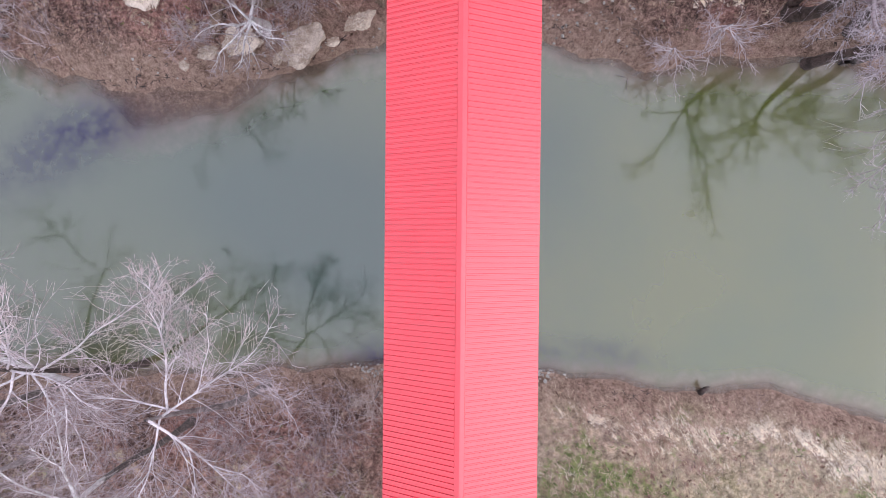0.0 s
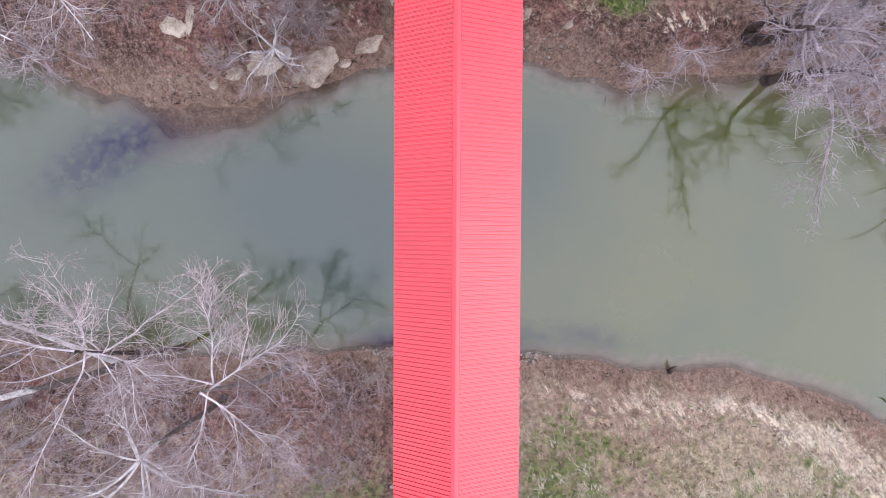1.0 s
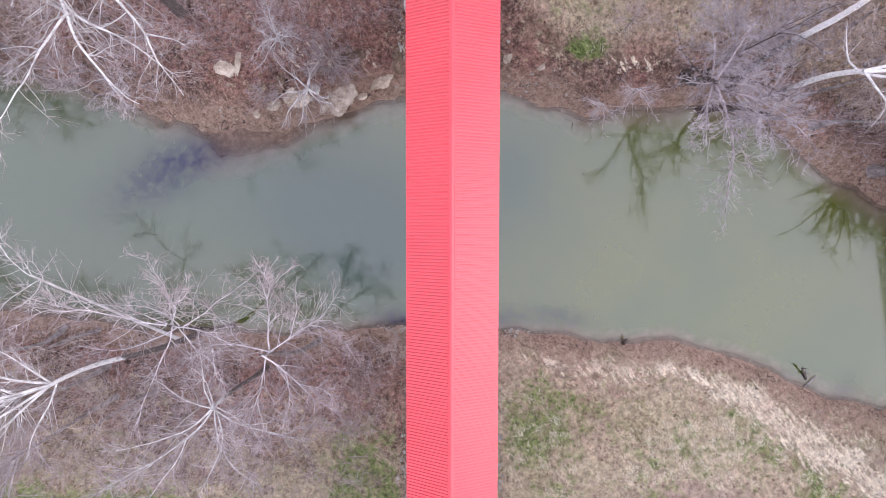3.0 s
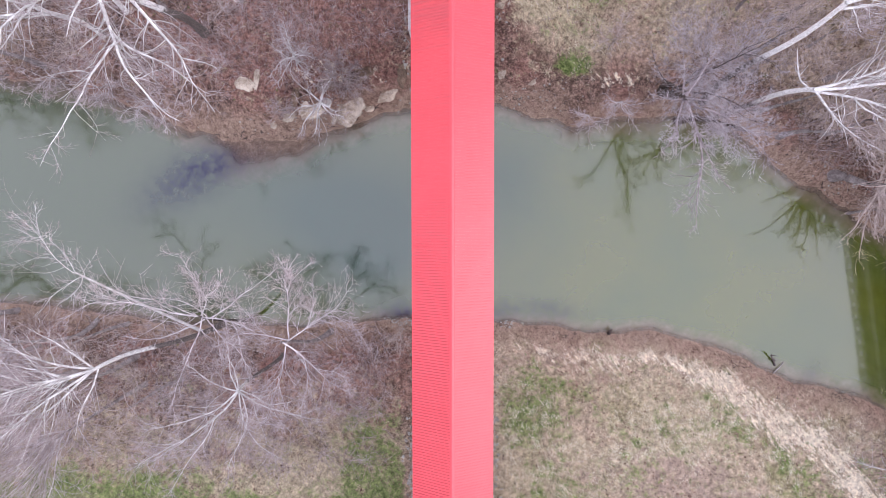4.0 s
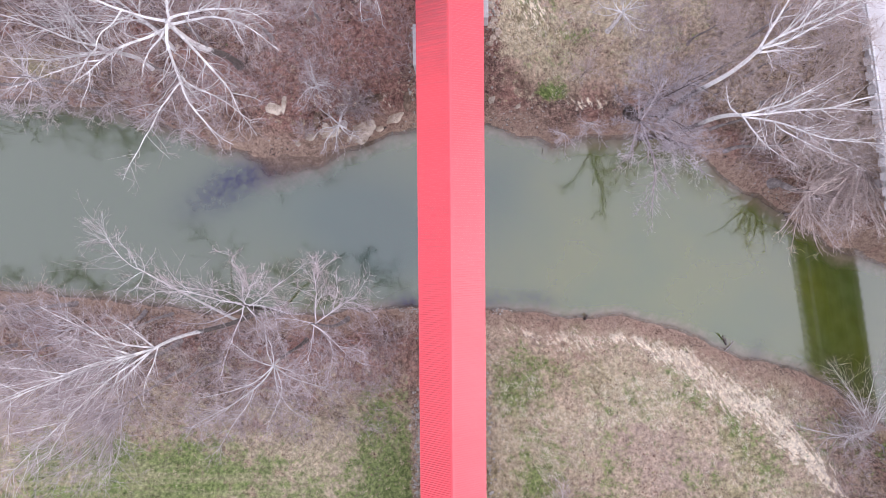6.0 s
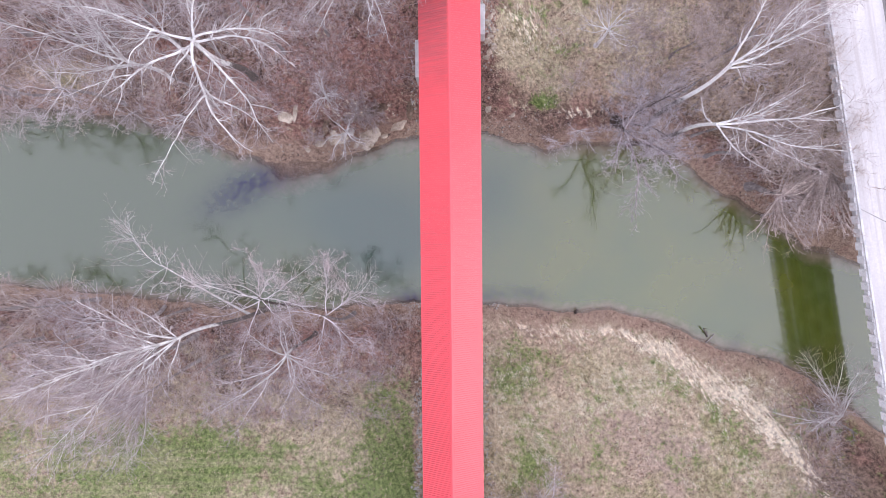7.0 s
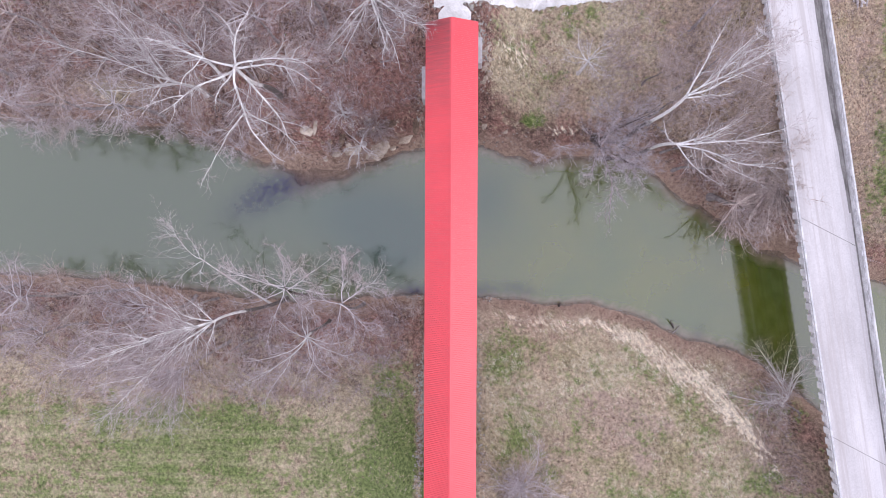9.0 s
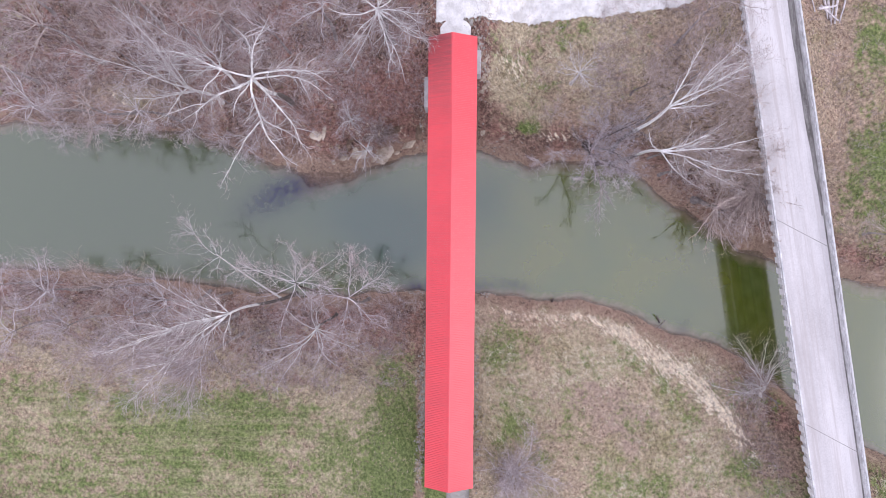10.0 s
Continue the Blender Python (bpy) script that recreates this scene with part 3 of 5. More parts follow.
def portal(y, facing):
    """White portal front with an arched opening."""
    outer = [(-2.95, DECK_Z), (-2.95, EAVE_Z + 0.0), (0, RIDGE_Z - 0.18), (2.95, EAVE_Z + 0.0), (2.95, DECK_Z)]
    inner = [(2.1, DECK_Z)] + [(2.1 * math.cos(a), DECK_Z + 3.2 + 1.0 * math.sin(a)) for a in np.linspace(0, math.pi, 11)] + [(-2.1, DECK_Z)]
    ring = outer + inner
    bm = bmesh.new()
    vs = [bm.verts.new((x, y, z)) for x, z in ring]
    f = bm.faces.new(vs)
    r = bmesh.ops.extrude_face_region(bm, geom=[f])
    bmesh.ops.translate(bm, verts=[v for v in r["geom"] if isinstance(v, bmesh.types.BMVert)], vec=(0, 0.08 * facing, 0))
    bmesh.ops.triangulate(bm, faces=bm.faces[:])
    bmesh.ops.recalc_face_normals(bm, faces=bm.faces[:])
    return part("portal_front", bm, M_WHITE_WOOD, covered, "white boarded portal with an arched opening")


portal(Y_NORTH - 0.45, 1)
portal(Y_SOUTH + 0.45, -1)

# abutments with splayed wing walls
for name, y, f in (("north_abutment", Y_NORTH - 0.4, 1), ("south_abutment", Y_SOUTH + 0.4, -1)):
    ab = thing(name, pose(0, y, 0), "pale concrete abutment with wing walls under the covered bridge", "abutment", kind="structure")
    part("bearing_wall", box(-3.1, 3.1, -0.55, 0.55, -0.5, DECK_Z - 0.97, 0.03), M_CONCRETE, ab)
    if f > 0:
        for x0, x1, y0, y1, top in ((-4.2, -3.45, -7.2, -2.8, 5.9), (3.35, 3.95, -2.9, 0.6, 7.2)):
            part("wing_wall", box(x0, x1, y0, y1, -0.5, top, 0.05), M_CONCRETE, ab)


# gravel approach and lot: columns from a ragged southern edge to the far side
def gravel_sheet(name, xs, edge, far, label):
    bm = bmesh.new()
    cols = []
    for x in xs:
        y0 = edge(x)
        n = 40
        ys = y0 + (far(x) - y0) * np.linspace(0, 1, n) ** 1.3
        zs = land(np.full(n, x), ys) + 0.12 + 0.05 * value_noise(np.full(n, x), ys, 0.8, 71)
        cols.append([bm.verts.new((x, y, z)) for y, z in zip(ys, zs)])
    for a, b in zip(cols, cols[1:]):
        for k in range(len(a) - 1):
            bm.faces.new((a[k], b[k], b[k + 1], a[k + 1]))
    return tagged(obj(name, bm, M_GREY_GRAVEL if "south" in name else M_GRAVEL), label, "road", kind="structure")


def ragged(x, seed):
    p = np.array([float(x)])
    return float((value_noise(p, p * 0, 3.7, seed)[0] - 0.5) * 0.7 + (value_noise(p, p * 0, 0.31, seed + 1)[0] - 0.5) * 0.45)


gravel_sheet("gravel_approach", np.arange(-1.9, 2.55, 0.15), lambda x: 27.15, lambda x: 32.4 - 0.30 * (x - 0.3) ** 2 + 0.3 * ragged(x, 76), "pale gravel approach to the covered bridge")
gravel_sheet("south_approach", np.arange(-0.4, 3.0, 0.25), lambda x: -70.0, lambda x: -32.85, "grey gravel approach south of the covered bridge")
gravel_sheet("gravel_lot", np.arange(-2.5, 42, 0.22), lambda x: 32.5 + 0.10 * (x - 5) + ragged(x, 74), lambda x: 58.0, "pale gravel lot beside the road")


# ---- road bridge ----
def road_concrete():
    mat, nt, p = nodes_of("worn_concrete_road")
    big = noise_node(nt, 0.12, 5, 0.6, "Object", (1.6, 0.35, 1))
    small = noise_node(nt, 5.0, 4, 0.7)
    streak = noise_node(nt, 0.9, 4, 0.6, "Object", (2.4, 0.06, 1))
    c = ramp(nt, calc(nt, "ADD", calc(nt, "MULTIPLY", big, 0.7), calc(nt, "MULTIPLY", small, 0.3)), [(0.36, (0.46, 0.43, 0.435)), (0.60, (0.70, 0.665, 0.675))])
    c = mixed(nt, calc(nt, "MULTIPLY", ramp(nt, streak, [(0.48, grey(0)), (0.64, grey(1))]), 0.55), c, (0.47, 0.42, 0.41))
    nt.links.new(c, p.inputs["Base Color"])
    p.inputs["Roughness"].default_value = 0.9
    bump(nt, p, small, 0.4, 0.01)
    return mat


M_ROAD = road_concrete()
M_RAIL = speckled("pale_railing_concrete", (0.52, 0.51, 0.53), (0.80, 0.79, 0.81), 0.6, 9, 0.85, 0.004, 0.25)
M_GUTTER = speckled("dirty_gutter", (0.15, 0.135, 0.13), (0.33, 0.31, 0.30), 0.7, 8, 0.95, 0.01, 0.0, (3, 0.5, 1))
B0, B1 = -52.0, 46.0
HALF = 3.55
rb = thing("road_bridge", pose(ROAD_X, 0, 0, 0, 0, ROAD_TURN), "pale concrete road bridge with open concrete railings", "bridge")
part("deck_slab", box(-HALF - 0.10, HALF + 0.10, B0, B1, ROAD_Z - 0.45, ROAD_Z - 0.004), M_CONCRETE, rb)
part("carriageway", box(-HALF, HALF, B0 - 300, B1 + 300, ROAD_Z - 0.05, ROAD_Z + 0.03), M_ROAD, rb, "worn pale concrete carriageway")
for side in (-1, 1):
    a, b = (HALF - 0.26, HALF - 0.02) if side > 0 else (-HALF + 0.02, -HALF + 0.25)
    part("gutter", box(a, b, B0, B1, ROAD_Z + 0.031, ROAD_Z + 0.036), M_GUTTER, rb, "dirty gutter strip")
    part("kerb", box(side * (HALF + 0.06) - 0.12, side * (HALF + 0.06) + 0.12, B0, B1, ROAD_Z + 0.0, ROAD_Z + (0.52 if side > 0 else 0.24), 0.02), M_CONCRETE, rb)
    rail = part("railing", box(side * (HALF + 0.16) - 0.12, side * (HALF + 0.16) + 0.12, B0, B1, ROAD_Z + 0.66, ROAD_Z + 0.90, 0.02), M_RAIL, rb, "open concrete railing")
    post = box(-0.10, 0.10, -0.44, 0.44, ROAD_Z - 0.42, ROAD_Z + 0.655, 0.02)
    post_mesh = None
    y = B0 + 1.2
    while y < B1 - 0.5:
        if post_mesh is None:
            o = part("railing_post", post, M_RAIL, rail)
            post_mesh = o.data
        else:
            o = new("railing_post", post_mesh)
            o.parent = rail
        o.matrix_basis = Matrix.Translation((side * HALF + (0.16 if side > 0 else -0.24), y, 0))
        y += 1.5
for x in (-2.6, -0.9, 0.9, 2.6):
    part("girder", box(x - 0.22, x + 0.22, B0, B1, ROAD_Z - 1.25, ROAD_Z - 0.454), M_CONCRETE, rb)
# skewed expansion joints, and a grey shoulder along the eastern rail
for y in (4.7, -24.5):
    bm = bmesh.new()
    n = 10
    for k in range(n):
        x0, x1 = -HALF + 2 * HALF * k / n, -HALF + 2 * HALF * (k + 1) / n
        ya, yb = y - 0.74 * (x0 + HALF), y - 0.74 * (x1 + HALF)
        w0, w1 = 0.03 + random.uniform(0, 0.02), 0.03 + random.uniform(0, 0.02)
        bm.faces.new([bm.verts.new(v) for v in ((x0, ya - w0, ROAD_Z + 0.042), (x1, yb - w0, ROAD_Z + 0.042), (x1, yb + w1, ROAD_Z + 0.042), (x0, ya + w1, ROAD_Z + 0.042))])
    part("expansion_joint", bm, M_GUTTER, rb, "dark skewed expansion joint")
bm = bmesh.new()
prev = None
for y in np.arange(4.0, 46.0, 0.5):
    inner = HALF - 0.44 - 0.55 * smooth01(4, 20, y) + 0.12 * (float(value_noise(np.array([0.0]), np.array([y]), 2.0, 81)[0]) - 0.5)
    row = (bm.verts.new((inner, y, ROAD_Z + 0.039)), bm.verts.new((HALF - 0.04, y, ROAD_Z + 0.039)))
    if prev:
        bm.faces.new((prev[0], prev[1], row[1], row[0]))
    prev = row
part("shoulder", bm, M_GUTTER, rb, "dirty grey shoulder")
for y in (-37.0, 7.0):
    part("pier", box(-3.4, 3.4, y - 0.45, y + 0.45, -1.5, ROAD_Z - 1.256, 0.05), M_CONCRETE, rb)


# ---- bare trees ----
def unit(v):
    return v / (np.linalg.norm(v, axis=-1, keepdims=True) + 1e-9)


class Wood:
    """Gathers many tapered tubes into one mesh."""

    def __init__(self):
        self.v, self.f, self.n = [], [], 0

    def add(self, pts, radii, sides):
        """pts: tubes x points x 3; radii: tubes x points."""
        pts = np.asarray(pts, float)
        m, s = pts.shape[:2]
        d = np.empty_like(pts)
        d[:, :-1] = pts[:, 1:] - pts[:, :-1]
        d[:, -1] = d[:, -2]
        d = unit(d)
        ref = np.where(np.abs(d[..., 2:3]) > 0.9, [1.0, 0, 0], [0, 0, 1.0])
        u = unit(np.cross(d, ref))
        w = np.cross(d, u)
        ang = np.arange(sides) * (2 * math.pi / sides)
        ring = pts[:, :, None, :] + np.asarray(radii)[:, :, None, None] * (np.cos(ang)[:, None] * u[:, :, None, :] + np.sin(ang)[:, None] * w[:, :, None, :])
        i = self.n + (np.arange(m)[:, None, None] * s + np.arange(s - 1)[None, :, None]) * sides
        k = np.arange(sides)[None, None, :]
        k2 = (k + 1) % sides
        self.f.append(np.stack([i + k, i + k2, i + k2 + sides, i + k + sides], -1).reshape(-1, 4))
        self.v.append(ring.reshape(-1, 3))
        self.n += m * s * sides

    def make(self, name, material, parent=None, smooth=True):
        verts, quads = np.concatenate(self.v), np.concatenate(self.f)
        me = bpy.data.meshes.new(name)
        me.vertices.add(len(verts))
        me.vertices.foreach_set("co", verts.ravel())
        me.loops.add(quads.size)
        me.loops.foreach_set("vertex_index", quads.ravel().astype(np.int32))
        me.polygons.add(len(quads))
        me.polygons.foreach_set("loop_start", np.arange(0, quads.size, 4, dtype=np.int32))
        me.polygons.foreach_set("use_smooth", np.full(len(quads), smooth))
        me.update(calc_edges=True)
        me.materials.append(material)
        ob = new(name, me)
        if parent is not None:
            ob.parent = parent
        return ob


def grow(rng, p, d, ln, steps, wander, lift, turn=0.0):
    """Wandering lines of points from p towards d, one for each row; turn: radians to the side at each step."""
    p, d = np.atleast_2d(np.asarray(p, float)), unit(np.atleast_2d(np.asarray(d, float)))
    seg = np.broadcast_to(np.asarray(ln, float) / steps, (len(p),))[:, None]
    pts = [p]
    sway = np.zeros_like(d)
    for _ in range(steps):
        sway = 0.3 * sway + rng.normal(0, wander, d.shape)
        d = unit(d + sway + np.array([0, 0, lift]) + turn * np.stack([-d[:, 1], d[:, 0], 0 * d[:, 0]], 1))
        pts.append(pts[-1] + d * seg)
    return np.stack(pts, 1)


def taper(r0, share, points):
    return np.atleast_1d(np.asarray(r0, float))[:, None] * np.linspace(1, share, points)[None, :]


def offshoots(rng, pts, per, t0, t1, a0, a1):
    """Places along the lines, ways that leave them, which line, and how far along."""
    m, s = pts.shape[:2]
    who = np.repeat(np.arange(m), per)
    t = rng.uniform(t0, t1, len(who))
    f = t * (s - 1)
    k = np.minimum(f.astype(int), s - 2)
    f = (f - k)[:, None]
    a, b = pts[who, k], pts[who, k + 1]
    d = unit(b - a)
    r = rng.normal(0, 1, d.shape)
    r = unit(r - d * (r * d).sum(1, keepdims=True))
    ang = rng.uniform(a0, a1, len(who))[:, None]
    return a * (1 - f) + b * f, d * np.cos(ang) + r * np.sin(ang), who, t


BARKS = {
    "white": (M_SYCAMORE, M_BARK_WHITE, M_TWIG_PALE),
    "allwhite": (M_BARK_WHITE, M_BARK_WHITE, M_TWIG_PALE),
    "lavender": (M_BARK_DARK, M_TWIG_GREY, M_TWIG_LAVENDER),
    "darktrunk": (M_BARK_DARK, M_BARK_MID, M_TWIG_PALE),
    "darkpale": (M_BARK_DARK, M_BARK_DARK, M_TWIG_LAVENDER),
    "grey": (M_BARK_GREY, M_BARK_TAN, M_TWIG_PALE),
    "pale": (M_BARK_GREY, M_BARK_MID, M_TWIG_PALE),
    "brown": (M_BARK_GREY, M_BARK_TAN, M_TWIG_TAN),
}


def tree(seed, base, fork, limbs, radius=0.3, bark="grey", dense=1.0, label="", crook=0.15, droop=0.03, kind="tree", low=0.84, side=1.0, full=1.0):
    """base: x, y of the foot. fork: x, y, z of the crotch. limbs: (degrees from east, length, rise, bend, forks) each, the last
    two left out for a plain limb; bend: degrees that it turns on its way; forks: (how far along, degrees, length, rise, bend) each."""
    rng = np.random.default_rng(seed)
    z = max(land1(*base), WATER_Z - 0.2) - 0.25
    foot = np.array([base[0], base[1], z])
    trunk_mat, limb_mat, twig_mat = BARKS[bark]
    white = "white" in bark
    top = thing(kind, pose(*foot), label, kind, "bare trees on the creek banks")
    tip = np.array(fork, float) - foot
    n = 9
    ts = np.linspace(0, 1, n + 1)
    wild = (np.sin(ts * math.pi)[:, None] * rng.normal(0, 0.035, 3) + np.sin(ts * 2 * math.pi)[:, None] * rng.normal(0, 0.018, 3)) * np.linalg.norm(tip)
    spine = ts[:, None] * tip + wild
    trunk, boughs, shoots = Wood(), Wood(), Wood()
    trunk.add(spine[None], (radius * (1 - (0.45 if white else 0.68) * ts) + radius * 0.5 * np.exp(-ts * 12))[None], 9)
    trunk.make("trunk", trunk_mat, top)
    for az, ln, rise, *more in limbs:
        shaped = bool(more)
        t0 = rng.uniform(0.94 if white else 0.72, 1.0) if shaped else rng.uniform(low, 1.0) if tip[2] > 4 else rng.uniform(0.4, 1.0)
        k = min(int(t0 * n), n - 1)
        p = spine[k] + (spine[k + 1] - spine[k]) * (t0 * n - k)
        r0 = max(0.032, radius * (0.42 if white else 0.30) * min(1.0, 0.4 + ln / 15) * rng.uniform(0.85, 1.1))
        arms = [(p, r0, az + (0 if shaped else rng.uniform(-4, 4)), ln, rise, more[0] if shaped else 0.0, more[1] if len(more) > 1 else ())]
        while arms:
            p, r0, az, ln, rise, turn, forks = arms.pop(0)
            a = radians(az)
            q = grow(rng, p, (math.cos(a), math.sin(a), rise), ln, 14, crook, droop, radians(turn) / 14)
            limb = Wood()
            limb.add(q, taper(r0, 0.14, 15), 6)
            limb.make("limb", limb_mat, top)
            for t, az2, ln2, rise2, turn2 in forks:
                arms.append((q[0, int(t * 14)], r0 * (1 - 0.8 * t) * 0.85, az2, ln2, rise2, turn2, ()))
            per = int(max(8, ln * (2.3 if white else 2.1) * full))
            s, d, _, t = offshoots(rng, q, per, 0.12, 0.97, 0.45, 1.2)
            bl = ln * side * rng.uniform(0.16, 0.62, per) * (1.2 - 0.7 * t)
            br = np.clip(r0 * (1 - 0.78 * t) * 0.45, 0.019, 0.055 if white else 0.046)
            b = grow(rng, s, d, bl, 5, crook * 0.6 + 0.11, 0.02)
            boughs.add(b, taper(br, 0.3, 6), 3)
            # twigs and the finest shoots
            for lines, length, rad, many in ((b, bl * 0.62, br * 0.6, 3.5), (q, np.array([ln * 0.2]), np.array([r0 * 0.16]), 10)):
                s, d, who, t = offshoots(rng, lines, max(2, int(round(many * dense))), 0.12, 1.0, 0.35, 1.05)
                tl = np.maximum(0.5, length[who]) * rng.uniform(0.4, 1.25, len(who)) * (1.25 - 0.55 * t)
                tr = np.clip(rad[who] * 0.8, 0.013, 0.024)
                w = grow(rng, s, d, tl, 2, 0.2, 0.04)
                shoots.add(w, taper(tr, 0.5, 3), 3)
                s, d, who, t = offshoots(rng, w, 2, 0.15, 1.0, 0.35, 1.0)
                fl = tl[who] * rng.uniform(0.25, 0.7, len(who))
                f = grow(rng, s, d, fl, 2, 0.16, 0.03)[:, ::2]
                shoots.add(f, taper(np.maximum(tr[who] * 0.6, 0.0095), 0.6, 2), 3)
    tagged(boughs.make("branch", limb_mat, top), kind="stuff")
    tagged(shoots.make("twig", twig_mat, top), kind="stuff")
    return top


def fan(n, length, rise, start=0, sweep=360, seed=0):
    rng = np.random.default_rng(seed + 100)
    return [(start + sweep * (i + rng.uniform(-0.35, 0.35)) / n, length * rng.uniform(0.65, 1.25), rise * rng.uniform(0.5, 1.6)) for i in range(n)]


WHITE = "bare sycamore with white upper limbs on the creek bank"
GREYT = "bare grey leafless tree on the creek bank"
PALE = "bare pale lavender-grey tree full of fine twigs"
# north bank, west of the covered bridge
tree(14011, (-25.2, 21.6), (-25.7, 21.1, 16.2), [
    (98, 8.5, 0.35, -8, ((0.45, 140, 4, 0.3, 20),)),
    (22, 12, 0.42, -34, ((0.45, -8, 7, 0.2, -22), (0.7, 60, 3, 0.4, 0))),
    (-2, 12, 0.15, -30, ((0.6, -45, 4, 0.1, 0),)),
    (-44, 12.5, -0.15, -12, ((0.7, -20, 4, 0.0, 10),)),
    (-92, 14, 0.12, 4, ((0.36, -52, 8, 0.05, 45), (0.45, -128, 10.5, 0.05, -8), (0.75, -60, 3.5, 0.0, 0))),
    (-143, 10.5, 0.22, 2, ((0.7, -172, 8.5, 0.05, 30), (0.85, -95, 4, 0.0, 0))),
    (176, 12.5, 0.2, 32, ((0.35, -125, 6, 0.0, 0), (0.6, 170, 4, 0.1, 0))),
    (-118, 6, 0.05, 20)], 0.38, "white", 0.75, WHITE, 0.09, 0.0, side=0.6)
tree(12, (-36.5, 22.0), (-39.5, 22.8, 6.5), [(171, 15, 0.75), (156, 16, 0.75), (-176, 12, 0.5), (138, 9, 0.6), (-158, 9, 0.3), (120, 7, 0.7), (-140, 7, 0.2)], 0.30, "allwhite", 0.7, WHITE, 0.085, low=0.6)
tree(27, (-33.5, 24.0), (-35.0, 26.0, 7.0), [(158, 11, 0.7), (135, 12, 0.8), (112, 9, 0.7), (-170, 9, 0.4), (80, 6, 0.6), (-140, 6, 0.3)], 0.26, "allwhite", 0.7, WHITE, 0.10, low=0.6)
tree(13, (-50, 20.5), (-52, 19.5, 11), fan(12, 7, 0.4, 0, 360, 4), 0.26, "grey", 1.0, GREYT)
tree(14, (-9.2, 30.2), (-10.2, 31.2, 12.6), [
    (-8, 8.5, 0.0, -8, ((0.5, -40, 4, -0.05, 0),)), (-28, 9.5, 0.0, -6, ((0.5, -60, 5, -0.1, 0),)), (-46, 10, -0.05, -4, ((0.4, -20, 5, 0.0, 0),)), (-62, 10.5, -0.05, 0, ((0.5, -85, 5, -0.1, 0),)),
    (-78, 10, -0.05, 4), (-94, 9.5, -0.05, 0), (-112, 9, 0.0, 0, ((0.5, -90, 4, 0.0, 0),)), (-132, 8.5, 0.0, 0), (-155, 8, 0.05, 0), (20, 7, 0.1, 0), (55, 6, 0.2, 0), (100, 6, 0.3, 0), (150, 7, 0.2, 0)], 0.30, "white", 1.1, "bare pale tree beside the covered bridge portal", 0.07, side=0.6)
tree(15, (-31, 30), (-33, 32, 10), fan(9, 7.5, 0.7, 0, 360, 6), 0.28, "grey", 0.7, GREYT)
tree(16, (-18, 31), (-18, 33, 11), fan(9, 7, 0.7, 0, 360, 7), 0.28, "pale", 0.7, PALE)
tree(17, (-55, 28), (-58, 30, 11), fan(9, 8, 0.6, 60, 240, 8), 0.3, "grey", 0.7, GREYT)
tree(18, (-58, 20.5), (-59, 19, 11), fan(12, 7, 0.4, 0, 360, 9), 0.25, "pale", 0.7, PALE)
tree(19, (-43.5, 19.2), (-45, 18.4, 10), fan(11, 5.5, 0.4, 0, 360, 10), 0.26, "pale", 0.8, PALE)
tree(20, (-45, 33), (-47, 36, 10), fan(9, 8, 0.6, 0, 360, 37), 0.28, "grey", 0.7, GREYT)
tree(24, (-29, 24), (-30, 25, 8), fan(8, 5, 0.6, 0, 360, 38), 0.2, "grey", 1.0, GREYT)
tree(25, (-15, 26), (-15.5, 27, 7), fan(9, 4.5, 0.7, 0, 360, 39), 0.18, "grey", 1.0, GREYT)
# saplings and water-side bushes, north-west
SAP = "small bare pale sapling among the rocks"
tree(21, (-13.0, 14.8), (-13.0, 14.2, 3.2), [(-60, 3.6, 0.1, 0), (-95, 4.0, 0.0, 6), (-125, 4.2, 0.05, 0), (-150, 4, 0.1, 0), (-35, 3.4, 0.2, 0), (90, 3.4, 0.6, 0), (60, 2.4, 0.5, 0), (150, 3, 0.3, 0)], 0.38, "allwhite", 1.0, SAP, 0.10, kind="sapling")
tree(22, (-15.5, 18.4), (-15.5, 18.8, 3.8), fan(18, 3.4, 0.45, 0, 360, 12), 0.18, "allwhite", 0.9, SAP, kind="sapling")
tree(23, (-11.2, 16.6), (-11.0, 16.8, 3.4), fan(20, 3.4, 0.35, 0, 360, 13), 0.10, "grey", 1.3, "small bare grey bush among the rocks", kind="sapling")
tree(26, (-17.5, 14.2), (-17.6, 14.0, 2.0), fan(9, 1.8, 0.4, 0, 360, 14), 0.07, "grey", 0.9, "small bare grey bush among the rocks", kind="sapling")
for k, (x, y, ln) in enumerate(((-62, 18.9, 4.5), (-55.5, 18.8, 4.0), (-48, 18.6, 3.6), (-41.5, 18.0, 3.2), (-36, 17.0, 3.0), (-31.5, 14.9, 2.6))):
    tree(280 + k, (x, y), (x - 0.3, y - 0.7, 2.4), fan(11, ln, 0.12, 150, 240, 120 + k), 0.11, "pale", 1.0, "low bare bush overhanging the waterline", kind="bush")
